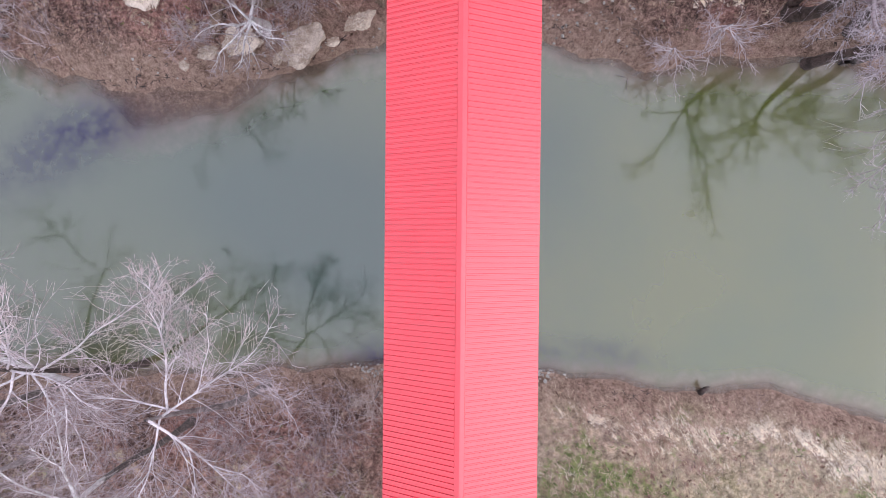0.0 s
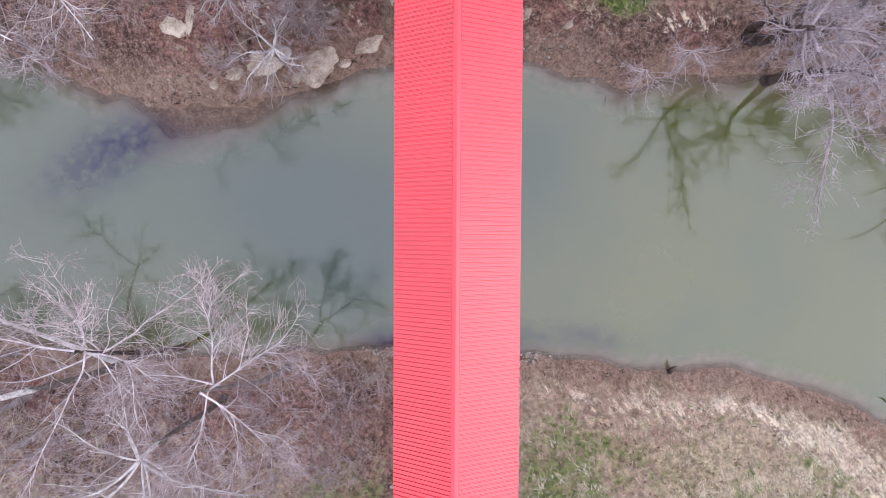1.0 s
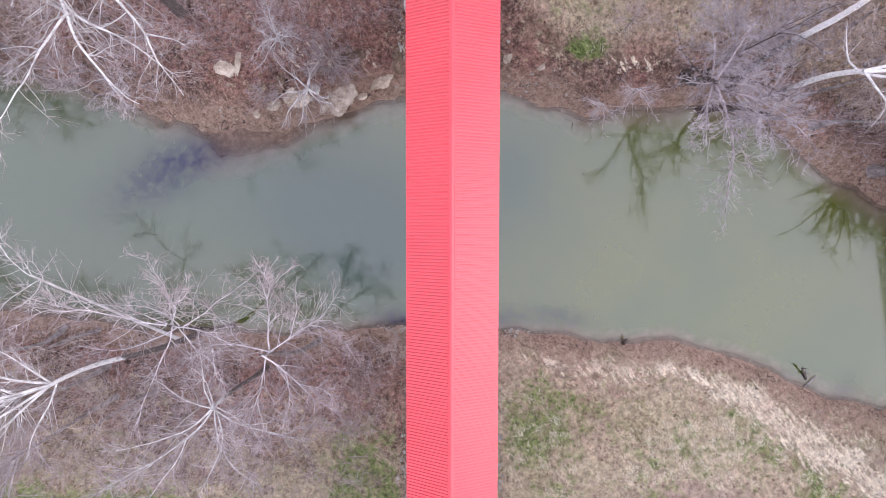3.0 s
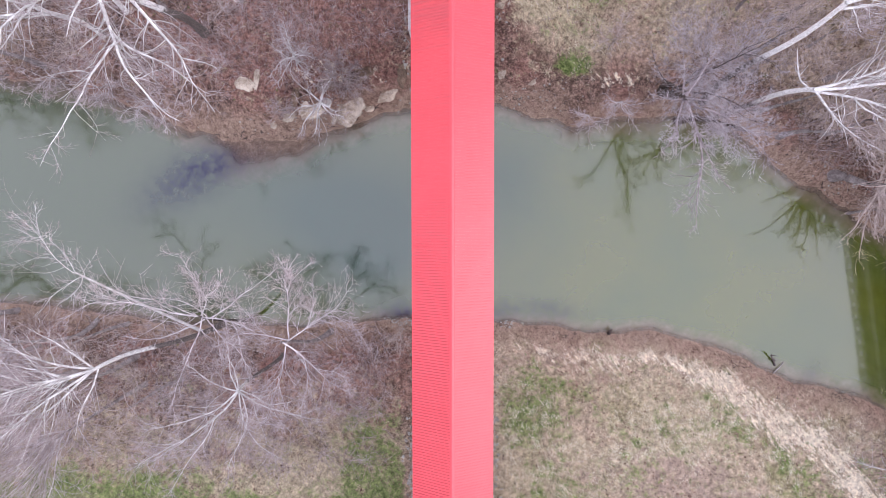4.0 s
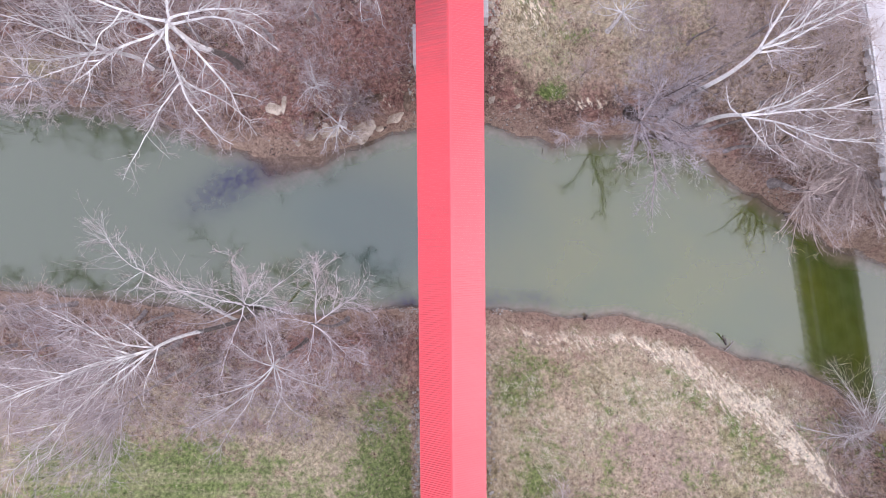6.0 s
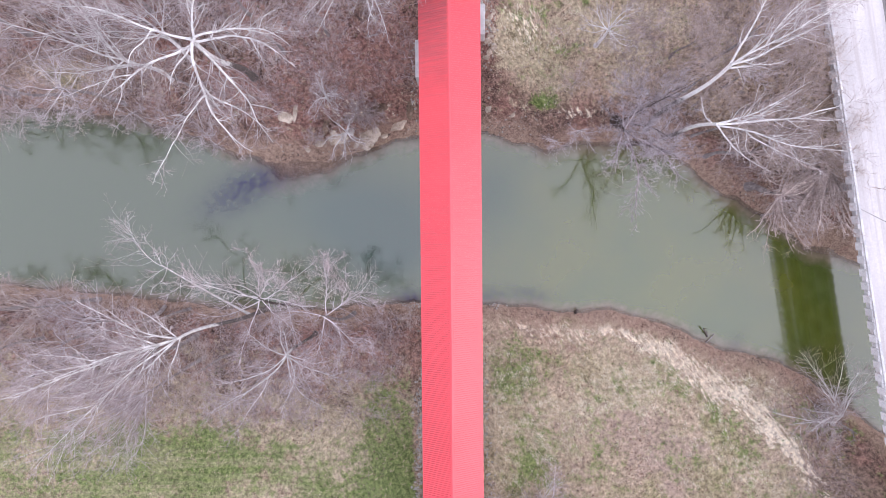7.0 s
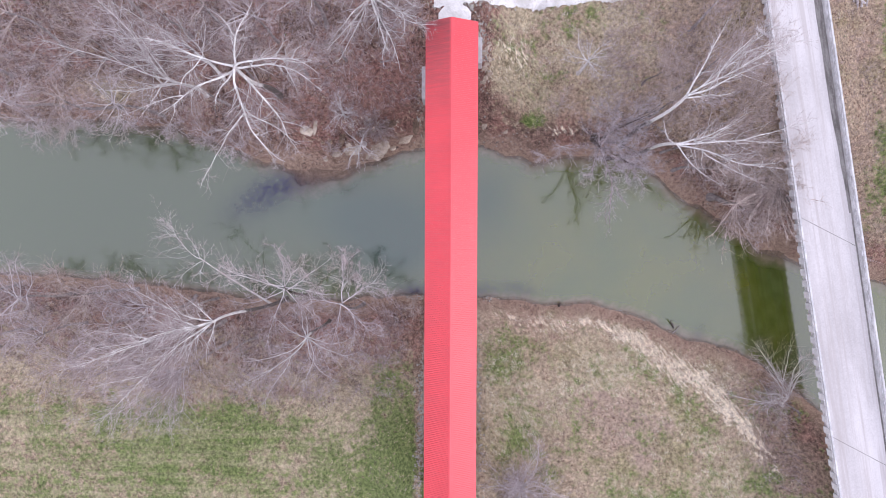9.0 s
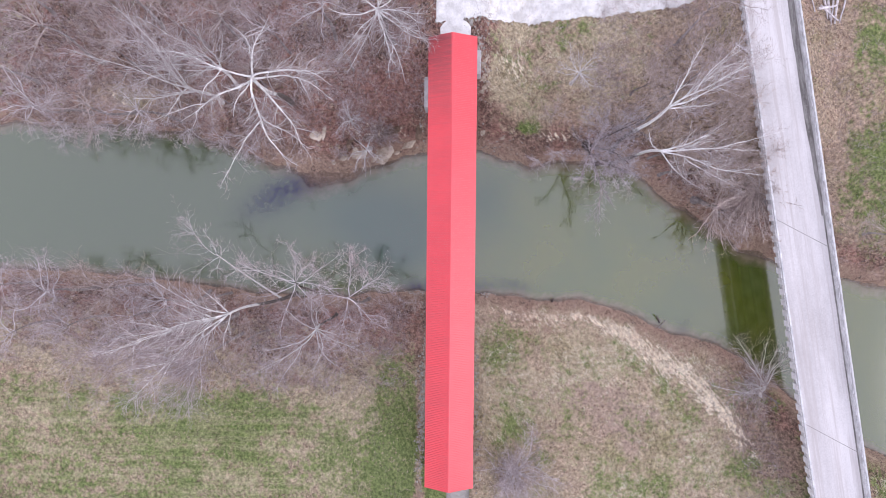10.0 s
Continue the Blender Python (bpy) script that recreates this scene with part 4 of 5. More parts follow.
# north bank, east
tree(31, (24.6, 14.6), (27.4, 17.6, 15.4), [
    (46, 13, 0.45, 8, ((0.3, 66, 8, 0.5, 10), (0.5, 40, 6, 0.3, 0))),
    (30, 12, 0.35, -4, ((0.35, 50, 8, 0.4, 0), (0.6, 12, 5, 0.3, 0))),
    (12, 9, 0.25, 6),
    (70, 9, 0.5, -6),
    (-4, 6, 0.2, 0)], 0.31, "white", 0.9, WHITE, 0.07, low=0.9, side=0.6)
tree(32, (24.6, 12.9), (27.7, 12.6, 11.8), [
    (0, 14, 0.3, 3, ((0.15, 22, 6, 0.4, 0), (0.5, -10, 5, 0.2, 0))),
    (-26, 15, 0.12, 4, ((0.22, -50, 9, -0.05, -16), (0.6, -5, 5, 0.2, 0))),
    (-58, 7, 0.1, -12),
    (150, 4, 0.3, 0),
    (18, 9, 0.4, 0)], 0.31, "white", 0.9, WHITE, 0.07, low=0.92, side=0.55)
tree(33, (20.5, 15.6), (18.9, 12.5, 9.8), [
    (-88, 11.5, 0.5, 6, ((0.35, -70, 6, 0.4, -10), (0.6, -120, 4, 0.3, 0))),
    (-80, 11.5, 0.45, -8, ((0.4, -50, 5, 0.4, 0),)),
    (-112, 9, 0.9, 10, ((0.5, -140, 4, 0.6, 0),)),
    (-20, 5.5, 0.6, 0), (20, 5, 0.7, 0), (60, 5, 0.8, 0), (110, 4.5, 0.8, 0), (-150, 4, 0.7, 0)], 0.42, "lavender", 1.0, "bare lavender-grey tree leaning over the water", 0.10, 0.0, side=0.45)
tree(49, (20.6, 16.0), (19.2, 14.2, 6.2), [
    (24, 9, 0.3, 6, ((0.6, 60, 4, 0.6, 0), (0.7, -10, 4, 0.5, 0))),
    (-16, 8, 0.3, 10, ((0.6, -60, 4, 0.5, 0), (0.7, 40, 4, 0.5, 0))),
    (150, 5, 0.4, 0)], 0.30, "darkpale", 1.4, "bare tree with dark leaning trunks on the creek bank", 0.08, 0.0, side=0.5)
tree(48, (22.4, 12.9), (24.0, 10.6, 7.6), [(-68, 4.5, 0.8), (-88, 5, 0.75), (-110, 4.5, 0.7), (-140, 4.5, 0.5), (-45, 4, 0.7), (-15, 4, 0.6), (170, 4, 0.6), (110, 4, 0.8), (60, 4, 0.8)], 0.34, "lavender", 1.5, "bare lavender-grey tree leaning over the water", 0.15)
tree(42, (21.0, 15.4), (21.8, 16.0, 6.5), fan(18, 5.0, 0.5, 0, 360, 41), 0.17, "lavender", 1.6, "dense bare lavender-grey bush", kind="bush")
tree(34, (17.8, 24.6), (18.3, 25.0, 6.4), fan(14, 4.0, 0.25, 0, 360, 14), 0.24, "allwhite", 0.8, "small bare pale tree in rough grass", 0.10, kind="sapling")
tree(35, (32, 11), (35, 10.5, 6), fan(11, 6.5, 0.4, -70, 130, 15), 0.24, "brown", 1.2, "bare brown tree leaning towards the road bridge")
tree(36, (37.5, 7.2), (39.0, 5.8, 4.4), fan(30, 6.0, 0.10, -125, 210, 16), 0.5, "brown", 0.7, "bare brown bush overhanging the water", 0.08, kind="bush", side=0.7, full=0.8)
tree(37, (31, 22), (34, 24, 9), fan(9, 7.5, 0.7, -10, 110, 17), 0.24, "grey", 0.9, GREYT)
tree(38, (35, 16), (37.5, 17, 7), fan(9, 7, 0.5, -40, 140, 18), 0.22, "brown", 1.0, GREYT)
tree(39, (33, 30), (35.5, 33, 9), fan(9, 7.5, 0.7, 0, 200, 19), 0.24, "grey", 0.9, GREYT)
tree(43, (28, 18.5), (30, 19.5, 6), fan(10, 5, 0.6, 0, 360, 42), 0.18, "brown", 1.1, GREYT)
tree(44, (30, 13.5), (32.5, 14, 6), fan(10, 5.5, 0.5, -60, 180, 43), 0.18, "brown", 1.2, GREYT)
tree(45, (40, 11.5), (42, 11, 5.5), fan(18, 5.0, 0.3, -90, 240, 44), 0.22, "brown", 1.5, GREYT)
tree(65, (44.8, 9.2), (44.0, 8.2, 5.0), fan(34, 8.0, 0.04, 182, 135, 66), 0.55, "brown", 0.6, "bare brown bush beside the road bridge", 0.07, kind="bush", side=0.6, full=0.7)
tree(40, (13.5, 13.6), (13.0, 13.0, 1.6), fan(9, 2.6, 0.05, 160, 170, 20), 0.08, "pale", 0.6, "low bare bush at the waterline", kind="bush")
tree(41, (16.0, 14.4), (16.0, 14.0, 2.5), fan(10, 2.8, 0.2, 170, 230, 21), 0.09, "pale", 0.7, "low bare bush at the waterline", kind="bush")
tree(46, (25.5, 12.9), (25.6, 12.4, 2.8), fan(14, 3.2, 0.4, 0, 360, 45), 0.10, "pale", 1.2, "dense bare pale bush on the bank", kind="bush")
tree(47, (15, 19.5), (15, 19.7, 3.8), fan(10, 2.4, 0.6, 0, 360, 46), 0.07, "brown", 1.0, "low bare brown bush in rough grass", kind="bush")
# south bank, west of the covered bridge
tree(51, (-22.2, -7.8), (-21.3, -5.3, 11.2), [
    (55, 7, 0.35, -6, ((0.4, 85, 5, 0.5, 0), (0.6, 30, 4, 0.3, 0))),
    (88, 6.5, 0.4, 6), (132, 6, 0.3, 0), (22, 8, 0.2, 30),
    (-12, 9, 0.1, 24, ((0.4, -40, 5, 0.1, 0),)),
    (-55, 7, 0.1, 0), (-100, 8, 0.1, 10), (-140, 8, 0.2, 0), (172, 10, 0.3, 14, ((0.5, 150, 5, 0.3, 0),)), (155, 8, 0.4, 0)], 0.24, "darktrunk", 1.5, PALE, 0.10, side=0.85)
tree(52, (-27.2, -9.2), (-33.0, -1.8, 9.8), [
    (158, 9, 0.2, -6, ((0.5, 125, 3, 0.3, 0), (0.6, 175, 3, 0.2, 0))),
    (104, 4, 0.4, 8), (60, 3.5, 0.5, 0), (-165, 5, 0.3, 0), (-70, 4, 0.3, 0)], 0.15, "allwhite", 0.8, PALE, 0.10)
tree(54, (-25.0, -8.2), (-30.6, -10.0, 11.4), [
    (-142, 17, 0.5, 2, ((0.25, -105, 6, 0.2, 0), (0.35, -165, 7, 0.3, 0), (0.5, -110, 6, 0.3, 0), (0.6, -170, 6, 0.4, 0))),
    (-158, 15, 0.4, 4, ((0.2, 150, 6, 0.5, 0), (0.4, -120, 6, 0.2, 0), (0.5, 165, 6, 0.4, 0))),
    (-173, 14, 0.35, 8, ((0.3, 150, 5, 0.5, 0), (0.55, -150, 5, 0.3, 0))),
    (170, 11, 0.4, 0), (-128, 12, 0.5, -6), (-150, 17, 0.7, 0), (120, 6, 0.5, 0), (-90, 6, 0.3, 0)], 0.28, "white", 1.3, "bare white sycamore with many stems leaning away from the creek", 0.06, low=0.7, side=0.7)
tree(55, (-39, -8), (-42, -8.5, 8), fan(10, 7, 0.4, 90, 240, 25), 0.26, "pale", 1.1, PALE)
tree(56, (-48, -7), (-50.5, -7, 7.5), fan(10, 6.5, 0.4, 60, 300, 26), 0.26, "brown", 1.1, GREYT)
tree(57, (-18.3, -11.4), (-18.9, -12.2, 9.5), [
    (-118, 11, 0.15, -10, ((0.3, -105, 7, 0.1, 0), (0.5, -140, 6, 0.1, 0))),
    (-130, 9, 0.15, -25), (-95, 8, 0.1, 6),
    (-38, 9, 0.05, -6, ((0.5, -15, 4, 0.1, 0),)), (-16, 7, 0.2, 8), (-60, 7, 0.1, 0),
    (165, 6, 0.2, 0), (60, 5.5, 0.5, 0), (105, 5, 0.5, 0)], 0.22, "white", 1.6, "bare pale tree with white limbs at the field's edge", 0.09, 0.0, low=0.75, side=0.8)
tree(58, (-33, -14.5), (-36.0, -17.0, 9.0), fan(18, 8.5, 0.8, 170, 120, 28), 0.24, "pale", 1.1, "bare tree with a haze of fine twigs at the field's edge", 0.10)
tree(59, (-40, -13), (-44, -15, 9), fan(11, 6.5, 0.5, 110, 240, 29), 0.24, "grey", 1.3, GREYT)
tree(60, (-57, -7.5), (-59.5, -7.5, 8), fan(10, 7, 0.4, 0, 360, 30), 0.26, "pale", 1.1, PALE)
tree(61, (-34, -11.5), (-36, -12.5, 10), fan(11, 6.5, 0.6, 100, 240, 47), 0.24, "pale", 1.2, PALE)
tree(62, (-13.2, -8.9), (-14.2, -7.4, 11.4), [(84, 7.5, 0.15, -6, ((0.3, 55, 5, 0.25, 0), (0.5, 110, 4.5, 0.25, 0), (0.65, 70, 4, 0.2, 0))), (30, 8, 0.15, 10, ((0.35, 62, 5, 0.3, 0), (0.5, 5, 5, 0.1, 0))), (-28, 7.5, 0.0, 6, ((0.35, -60, 5, 0.0, 0), (0.5, -5, 4.5, 0.1, 0))), (-95, 7, 0.0, 0, ((0.4, -130, 4.5, 0.0, 0), (0.5, -70, 4.5, 0.0, 0))), (168, 7, 0.1, 0, ((0.4, 135, 5, 0.3, 0), (0.5, -160, 4.5, 0.1, 0)))], 0.25, "pale", 1.7, "bare pale tree with a dense round crown", 0.10, side=0.85, full=1.3)
tree(63, (-48, -14), (-52, -16, 9), fan(10, 6.5, 0.5, 100, 240, 49), 0.24, "grey", 1.2, GREYT)
# south bank, east
tree(71, (9.2, -33.4), (9.9, -34.2, 4.6), fan(38, 6.6, 0.30, 0, 360, 31), 0.34, "pale", 1.2, "bare grey bush beside the covered bridge portal", kind="bush")
tree(72, (48.2, -23.2), (46.6, -20.6, 3.6), fan(11, 6.8, 0.12, 70, 130, 32), 0.24, "allwhite", 0.9, "bare pale bush leaning over the water by the road bridge", 0.10, kind="bush")
tree(73, (46.8, -22.5), (46.6, -21.8, 2.6), fan(10, 4, 0.3, 40, 240, 33), 0.13, "grey", 1.0, "bare grey bush under the road bridge", kind="bush")
tree(74, (-5.6, -9.2), (-5.6, -9.3, 2.2), fan(9, 1.7, 0.5, 0, 360, 34), 0.06, "brown", 0.9, "low bare brown bush on the bank", kind="bush")
# beyond the road
tree(81, (62, 2), (63.5, 2, 5), fan(12, 5.5, 0.4, 0, 360, 35), 0.2, "brown", 1.2, "bare brown tree beyond the road bridge")
tree(82, (60, 38), (61, 40, 6), fan(10, 5, 0.5, 0, 360, 36), 0.2, "grey", 1.0, GREYT)
# more bare trees in the north-western wood and by the road
for k, (x, y, top, bark) in enumerate(((-66, 25, 9, "pale"), (-38, 30, 11, "grey"), (-25, 29, 10, "pale"), (-52, 37, 11, "pale"), (-21, 24.5, 7, "brown"), (-62, 35, 11, "grey"), (-35, 26, 8, "pale"), (-48, 27, 9, "brown"), (-12, 36, 10, "pale"), (-43, 27.5, 9, "pale"), (-33, 20.5, 6, "brown"))):
    tree(200 + k, (x, y), (x - 1.5, y + 1.0, top), fan(9, 6.0, 0.6, 0, 360, 60 + k), 0.22, bark, 0.7, PALE if bark == "pale" else GREYT, 0.18)
for k, (x, y, top, bark) in enumerate(((40, 20, 6, "brown"), (39, 26, 7, "brown"), (42.5, 5.5, 4, "brown"), (43.5, 8.5, 5, "brown"), (40.5, 3.4, 3, "pale"), (36.5, 11, 6, "pale"), (34, 19, 6, "pale"), (28, 23, 6, "brown"), (38, 14, 6, "brown"))):
    tree(230 + k, (x - 1, y), (x, y + 0.3, top), fan(9, 4.4, 0.5, -60, 220, 80 + k), 0.16, bark, 1.0, "bare brown thicket tree on the slope", 0.18)
# the thick band of bare trees along the south-western bank
for k, (x, y, top, bark) in enumerate(((-45, -10.5, 8, "pale"), (-55, -12, 8, "pale"), (-35.5, -8.3, 7, "brown"), (-63, -13, 8, "pale"), (-29, -14, 7, "brown"), (-49, -18, 7, "grey"), (-66, -6, 7, "pale"))):
    tree(260 + k, (x, y), (x - 1.5, y - 0.8, top), fan(9, 6.0, 0.5, 60, 300, 95 + k), 0.2, bark, 0.75, PALE if bark == "pale" else GREYT, 0.18)


# ---- rocks ----
def rock(seed, x, y, sx, sy, sz, turn, sink=0.55, material=None, name="rock", label="pale weathered sandstone boulder on the bank"):
    rng = np.random.default_rng(seed)
    bm = bmesh.new()
    bmesh.ops.create_icosphere(bm, subdivisions=4, radius=1.0)
    off = Vector(rng.uniform(-50, 50, 3))
    cuts = [(Vector((0.1, 0.1, 1)).normalized(), 0.5)]
    for _ in range(7):
        c = Vector(rng.normal(0, 1, 3))
        c.z *= 0.4
        cuts.append((c.normalized(), float(rng.uniform(0.55, 0.85))))
    for v in bm.verts:
        d = v.co.normalized()
        r = 1 + 0.42 * noise.noise(d * 1.1 + off) + 0.2 * noise.noise(d * 3.1 + off) + 0.12 * noise.noise(d * 6 + off)
        q = d * r
        # split faces: cut by a few planes
        for c, far in cuts:
            over = q.dot(c) - far
            if over > 0:
                q = q - c * (over * 0.92)
        q = q + d * (0.20 * noise.noise(d * 2.6 + off) + 0.13 * noise.noise(d * 7 + off) + 0.06 * noise.noise(d * 17 + off))
        v.co = Vector((q.x * sx, q.y * sy, q.z * sz))
    ob = tagged(obj(name, bm, material or M_STONE), label, "rock", "rocks on the bank")
    ob.matrix_basis = pose(x, y, land1(x, y) + sz * (0.5 - sink), 0, rng.uniform(-8, 8), turn)
    return ob


rock(1, -10.9, 14.3, 2.0, 1.6, 1.1, 30)
rock(2, -7.0, 15.7, 1.5, 0.8, 0.9, 35)
rock(3, -14.9, 14.0, 1.4, 0.9, 0.8, 25)
rock(4, -17.2, 13.4, 0.8, 0.45, 0.4, 20)
rock(5, -21.7, 16.8, 1.1, 0.8, 0.6, -10)
rock(6, -20.2, 17.3, 0.4, 1.5, 0.45, -12, label="long pale sandstone slab on the bank")
rock(7, -18.9, 12.6, 0.45, 0.35, 0.3, 0)
rock(8, -12.6, 13.3, 0.6, 0.4, 0.35, 60)
rock(9, -8.9, 14.4, 0.5, 0.35, 0.3, 15)
rock(13, -9.6, 17.2, 1.5, 0.7, 0.9, 20, material=M_LEDGE, label="brown weathered sandstone ledge on the bank")
rock(14, -13.0, 16.3, 1.2, 0.6, 0.7, 10, material=M_LEDGE, label="brown weathered sandstone ledge on the bank")
rock(15, -16.2, 15.6, 0.5, 1.3, 0.7, -15, material=M_LEDGE, label="brown weathered sandstone ledge on the bank")
rock(16, -5.3, 17.4, 0.5, 1.4, 0.8, -10, material=M_LEDGE, label="brown weathered sandstone ledge on the bank")
rock(10, 9.9, 13.0, 0.24, 0.3, 0.2, 0, label="small white rock at the waterline")
rock(11, 7.6, 16.4, 0.4, 0.3, 0.3, 40)
rock(12, 4.6, 17.3, 0.6, 0.4, 0.4, 70)


for k in range(9):
    rock(40 + k, 4.3 + 0.35 * (k % 3) + random.uniform(-0.1, 0.1), 22.6 + 0.55 * k, random.uniform(0.25, 0.5), random.uniform(0.25, 0.45), random.uniform(0.25, 0.4), random.uniform(0, 180), 0.4, label="pale broken rubble stone beside the abutment")


# pebbles along the shores, too many to count
def blob_field(name, spots, size0, size1, material, label, category, seed):
    rng = np.random.default_rng(seed)
    base = bmesh.new()
    bmesh.ops.create_icosphere(base, subdivisions=1, radius=1.0)
    bv = np.array([v.co[:] for v in base.verts])
    bf = np.array([[v.index for v in f.verts] for f in base.faces])
    base.free()
    pts = []
    for cx, cy, rx, ry, n in spots:
        pts.append(np.stack([rng.normal(cx, rx, n), rng.normal(cy, ry, n)], 1))
    pts = np.concatenate(pts)
    h = land(pts[:, 0], pts[:, 1])
    keep = h > WATER_Z - 0.12
    pts, h = pts[keep], h[keep]
    n = len(pts)
    s = rng.uniform(size0, size1, n)[:, None] * rng.uniform(0.6, 1.3, (n, 3)) * [1, 1, 0.6]
    jit = rng.uniform(0.75, 1.25, (n, len(bv), 1))
    v = bv[None] * jit * s[:, None, :] + np.stack([pts[:, 0], pts[:, 1], h + s[:, 2] * 0.3], 1)[:, None, :]
    f = bf[None] + (np.arange(n) * len(bv))[:, None, None]
    return tagged(raw(name, v.reshape(-1, 3).tolist(), f.reshape(-1, 3).tolist(), material), label, category, kind="stuff")


blob_field("pebbles", [(5.4, -7.8, 0.8, 0.25, 60), (-5.5, -7.8, 1.6, 0.35, 110), (7.5, 15.2, 2.2, 0.8, 70), (-14, 13.5, 6, 1.4, 120), (38, 6.5, 1.5, 1.2, 40), (4.9, -26, 0.5, 4, 40)], 0.03, 0.13, M_PEBBLE, "pale pebbles scattered along the shore", "pebbles", 3)


blob_field("rubble", [(-4.3, -25, 0.38, 5.5, 420), (4.1, -24, 0.25, 5, 90), (4.5, 25, 0.4, 1.6, 70), (1.2, 32.4, 2.8, 0.7, 260), (3.6, 28.6, 0.5, 1.6, 90), (-4.6, 20, 0.3, 2.5, 40)], 0.05, 0.19, M_PEBBLE, "pale broken stones along the covered bridge", "rubble", 4)


# ---- leaf litter, straw, grass and brush ----
def scatter(rng, n, chance):
    """Points over the land in view, kept by a chance that is given for arrays of x and y."""
    x, y = rng.uniform(-72, 70, n), rng.uniform(-44, 46, n)
    keep = rng.uniform(0, 1, n) < chance(x, y)
    x, y = x[keep], y[keep]
    h = land(x, y)
    n_, s_ = shores(x, y)
    off = np.abs(road_off(x, y)) > 4.4
    ok = (np.maximum(n_, s_) > 0.15) & off & ~((np.abs(x) < 3.0) & (y > -33) & (y < 27.5)) & ~((np.abs(x) < 3.2) & (np.abs(y) > 26))
    return x[ok], y[ok], h[ok]


def flakes(name, seed, n, chance, size, material, label, category):
    rng = np.random.default_rng(seed)
    x, y, h = scatter(rng, n, chance)
    n = len(x)
    a = rng.uniform(0, 2 * math.pi, n)
    s = size * rng.uniform(0.5, 1.4, n)
    c = np.stack([x, y, h + 0.03], 1)
    u = np.stack([np.cos(a), np.sin(a), rng.uniform(-0.5, 0.5, n)], 1) * s[:, None]
    w = np.stack([-np.sin(a), np.cos(a), rng.uniform(-0.5, 0.5, n)], 1) * (s * rng.uniform(0.4, 0.8, n))[:, None]
    v = np.stack([c - u, c - w * 0.9, c + u, c + w], 1).reshape(-1, 3)
    return tagged(raw(name, v.tolist(), np.arange(4 * n).reshape(-1, 4).tolist(), material), label, category, kind="stuff")


def blades(name, seed, n, chance, length, width, per, flat, material, label, category, way=0.0, spread=None, loose=0.05):
    rng = np.random.default_rng(seed)
    x, y, h = scatter(rng, n, chance)
    x, y, h = np.repeat(x, per), np.repeat(y, per), np.repeat(h, per)
    n = len(x)
    a = rng.uniform(0, 2 * math.pi, n) if spread is None else radians(way) + rng.normal(0, radians(spread), n)
    ln = length * rng.uniform(0.5, 1.4, n)
    out = np.stack([np.cos(a), np.sin(a), rng.uniform(*flat, n)], 1)
    out /= np.linalg.norm(out, axis=1, keepdims=True)
    base = np.stack([x + rng.normal(0, loose, n), y + rng.normal(0, loose, n), h - 0.02], 1)
    wv = np.stack([-np.sin(a), np.cos(a), np.zeros(n)], 1) * width
    mid = base + out * (ln * 0.55)[:, None]
    tip = base + out * ln[:, None] - np.array([0, 0, 1]) * (ln * 0.12)[:, None]
    v = np.stack([base - wv, base + wv, mid + wv * 0.8, mid - wv * 0.8, tip], 1).reshape(-1, 3)
    i = np.arange(n)[:, None] * 5
    f = (i + [0, 1, 2, 3]).tolist() + (i + [3, 2, 4]).tolist()
    return tagged(raw(name, v.tolist(), f, material), label, category, kind="stuff")


def litter_chance(x, y):
    g, d, s, m, f = zones(x, y)
    return np.clip(0.95 - g - 0.5 * d - s, 0.05, 1) * smooth01(0.35, 0.6, value_noise(x, y, 3.0, 41)) * (1 - f)


def straw_chance(x, y):
    g, d, s, m, f = zones(x, y)
    return np.clip(d + 0.15, 0, 1) * (1 - 0.8 * m) * smooth01(0.25, 0.65, value_noise(x, y, 2.2, 42)) * (1 - 0.5 * f)


def green_chance(x, y):
    g, d, s, m, f = zones(x, y)
    return np.clip(g * 1.1, 0, 1) * smooth01(0.35, 0.7, value_noise(x, y, 1.6, 43)) * (1 - m)


flakes("leaf_litter", 5, 90000, litter_chance, 0.13, M_LEAF, "brown fallen leaves over the bank", "leaves")
blades("dead_grass", 6, 36000, straw_chance, 0.42, 0.02, 4, (0.15, 0.9), M_STRAW, "matted pale dead grass", "grass")
blades("green_grass", 7, 40000, green_chance, 0.30, 0.02, 4, (0.3, 1.4), M_BLADE, "tufts of fresh green grass", "grass")


def tuft_chance(x, y):
    g, d, s, m, f = zones(x, y)
    n_, s_ = shores(x, y)
    here = np.where(s_ > 0, smooth01(3, 6, x) * smooth01(1.2, 3.0, s_), smooth01(4, 7, x) * smooth01(3, 6, n_) * 0.6 * (1 - smooth01(24, 32, x)))
    return here * np.clip(0.15 + d + 1.2 * s, 0, 1) * (0.05 + 0.95 * smooth01(0.44, 0.62, value_noise(x, y, 6.5, 45) * 0.4 + value_noise(x, y, 2.4, 46) * 0.35 + value_noise(x, y, 0.8, 47) * 0.25))


# Dark blades follow a shifted copy of the tufts as their shade, plus a track.
def shade_track_chance(x, y):
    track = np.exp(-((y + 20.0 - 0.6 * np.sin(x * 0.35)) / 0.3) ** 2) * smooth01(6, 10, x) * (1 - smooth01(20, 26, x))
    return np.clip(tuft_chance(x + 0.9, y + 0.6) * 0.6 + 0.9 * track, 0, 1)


def laid_chance(x, y):
    n_, s_ = shores(x, y)
    return np.where(s_ > 0.9, smooth01(2.8, 4.5, x) * (1 - smooth01(40, 45, x)), 0) * (0.4 + 0.6 * smooth01(0.35, 0.6, value_noise(x, y, 3.2, 50)))


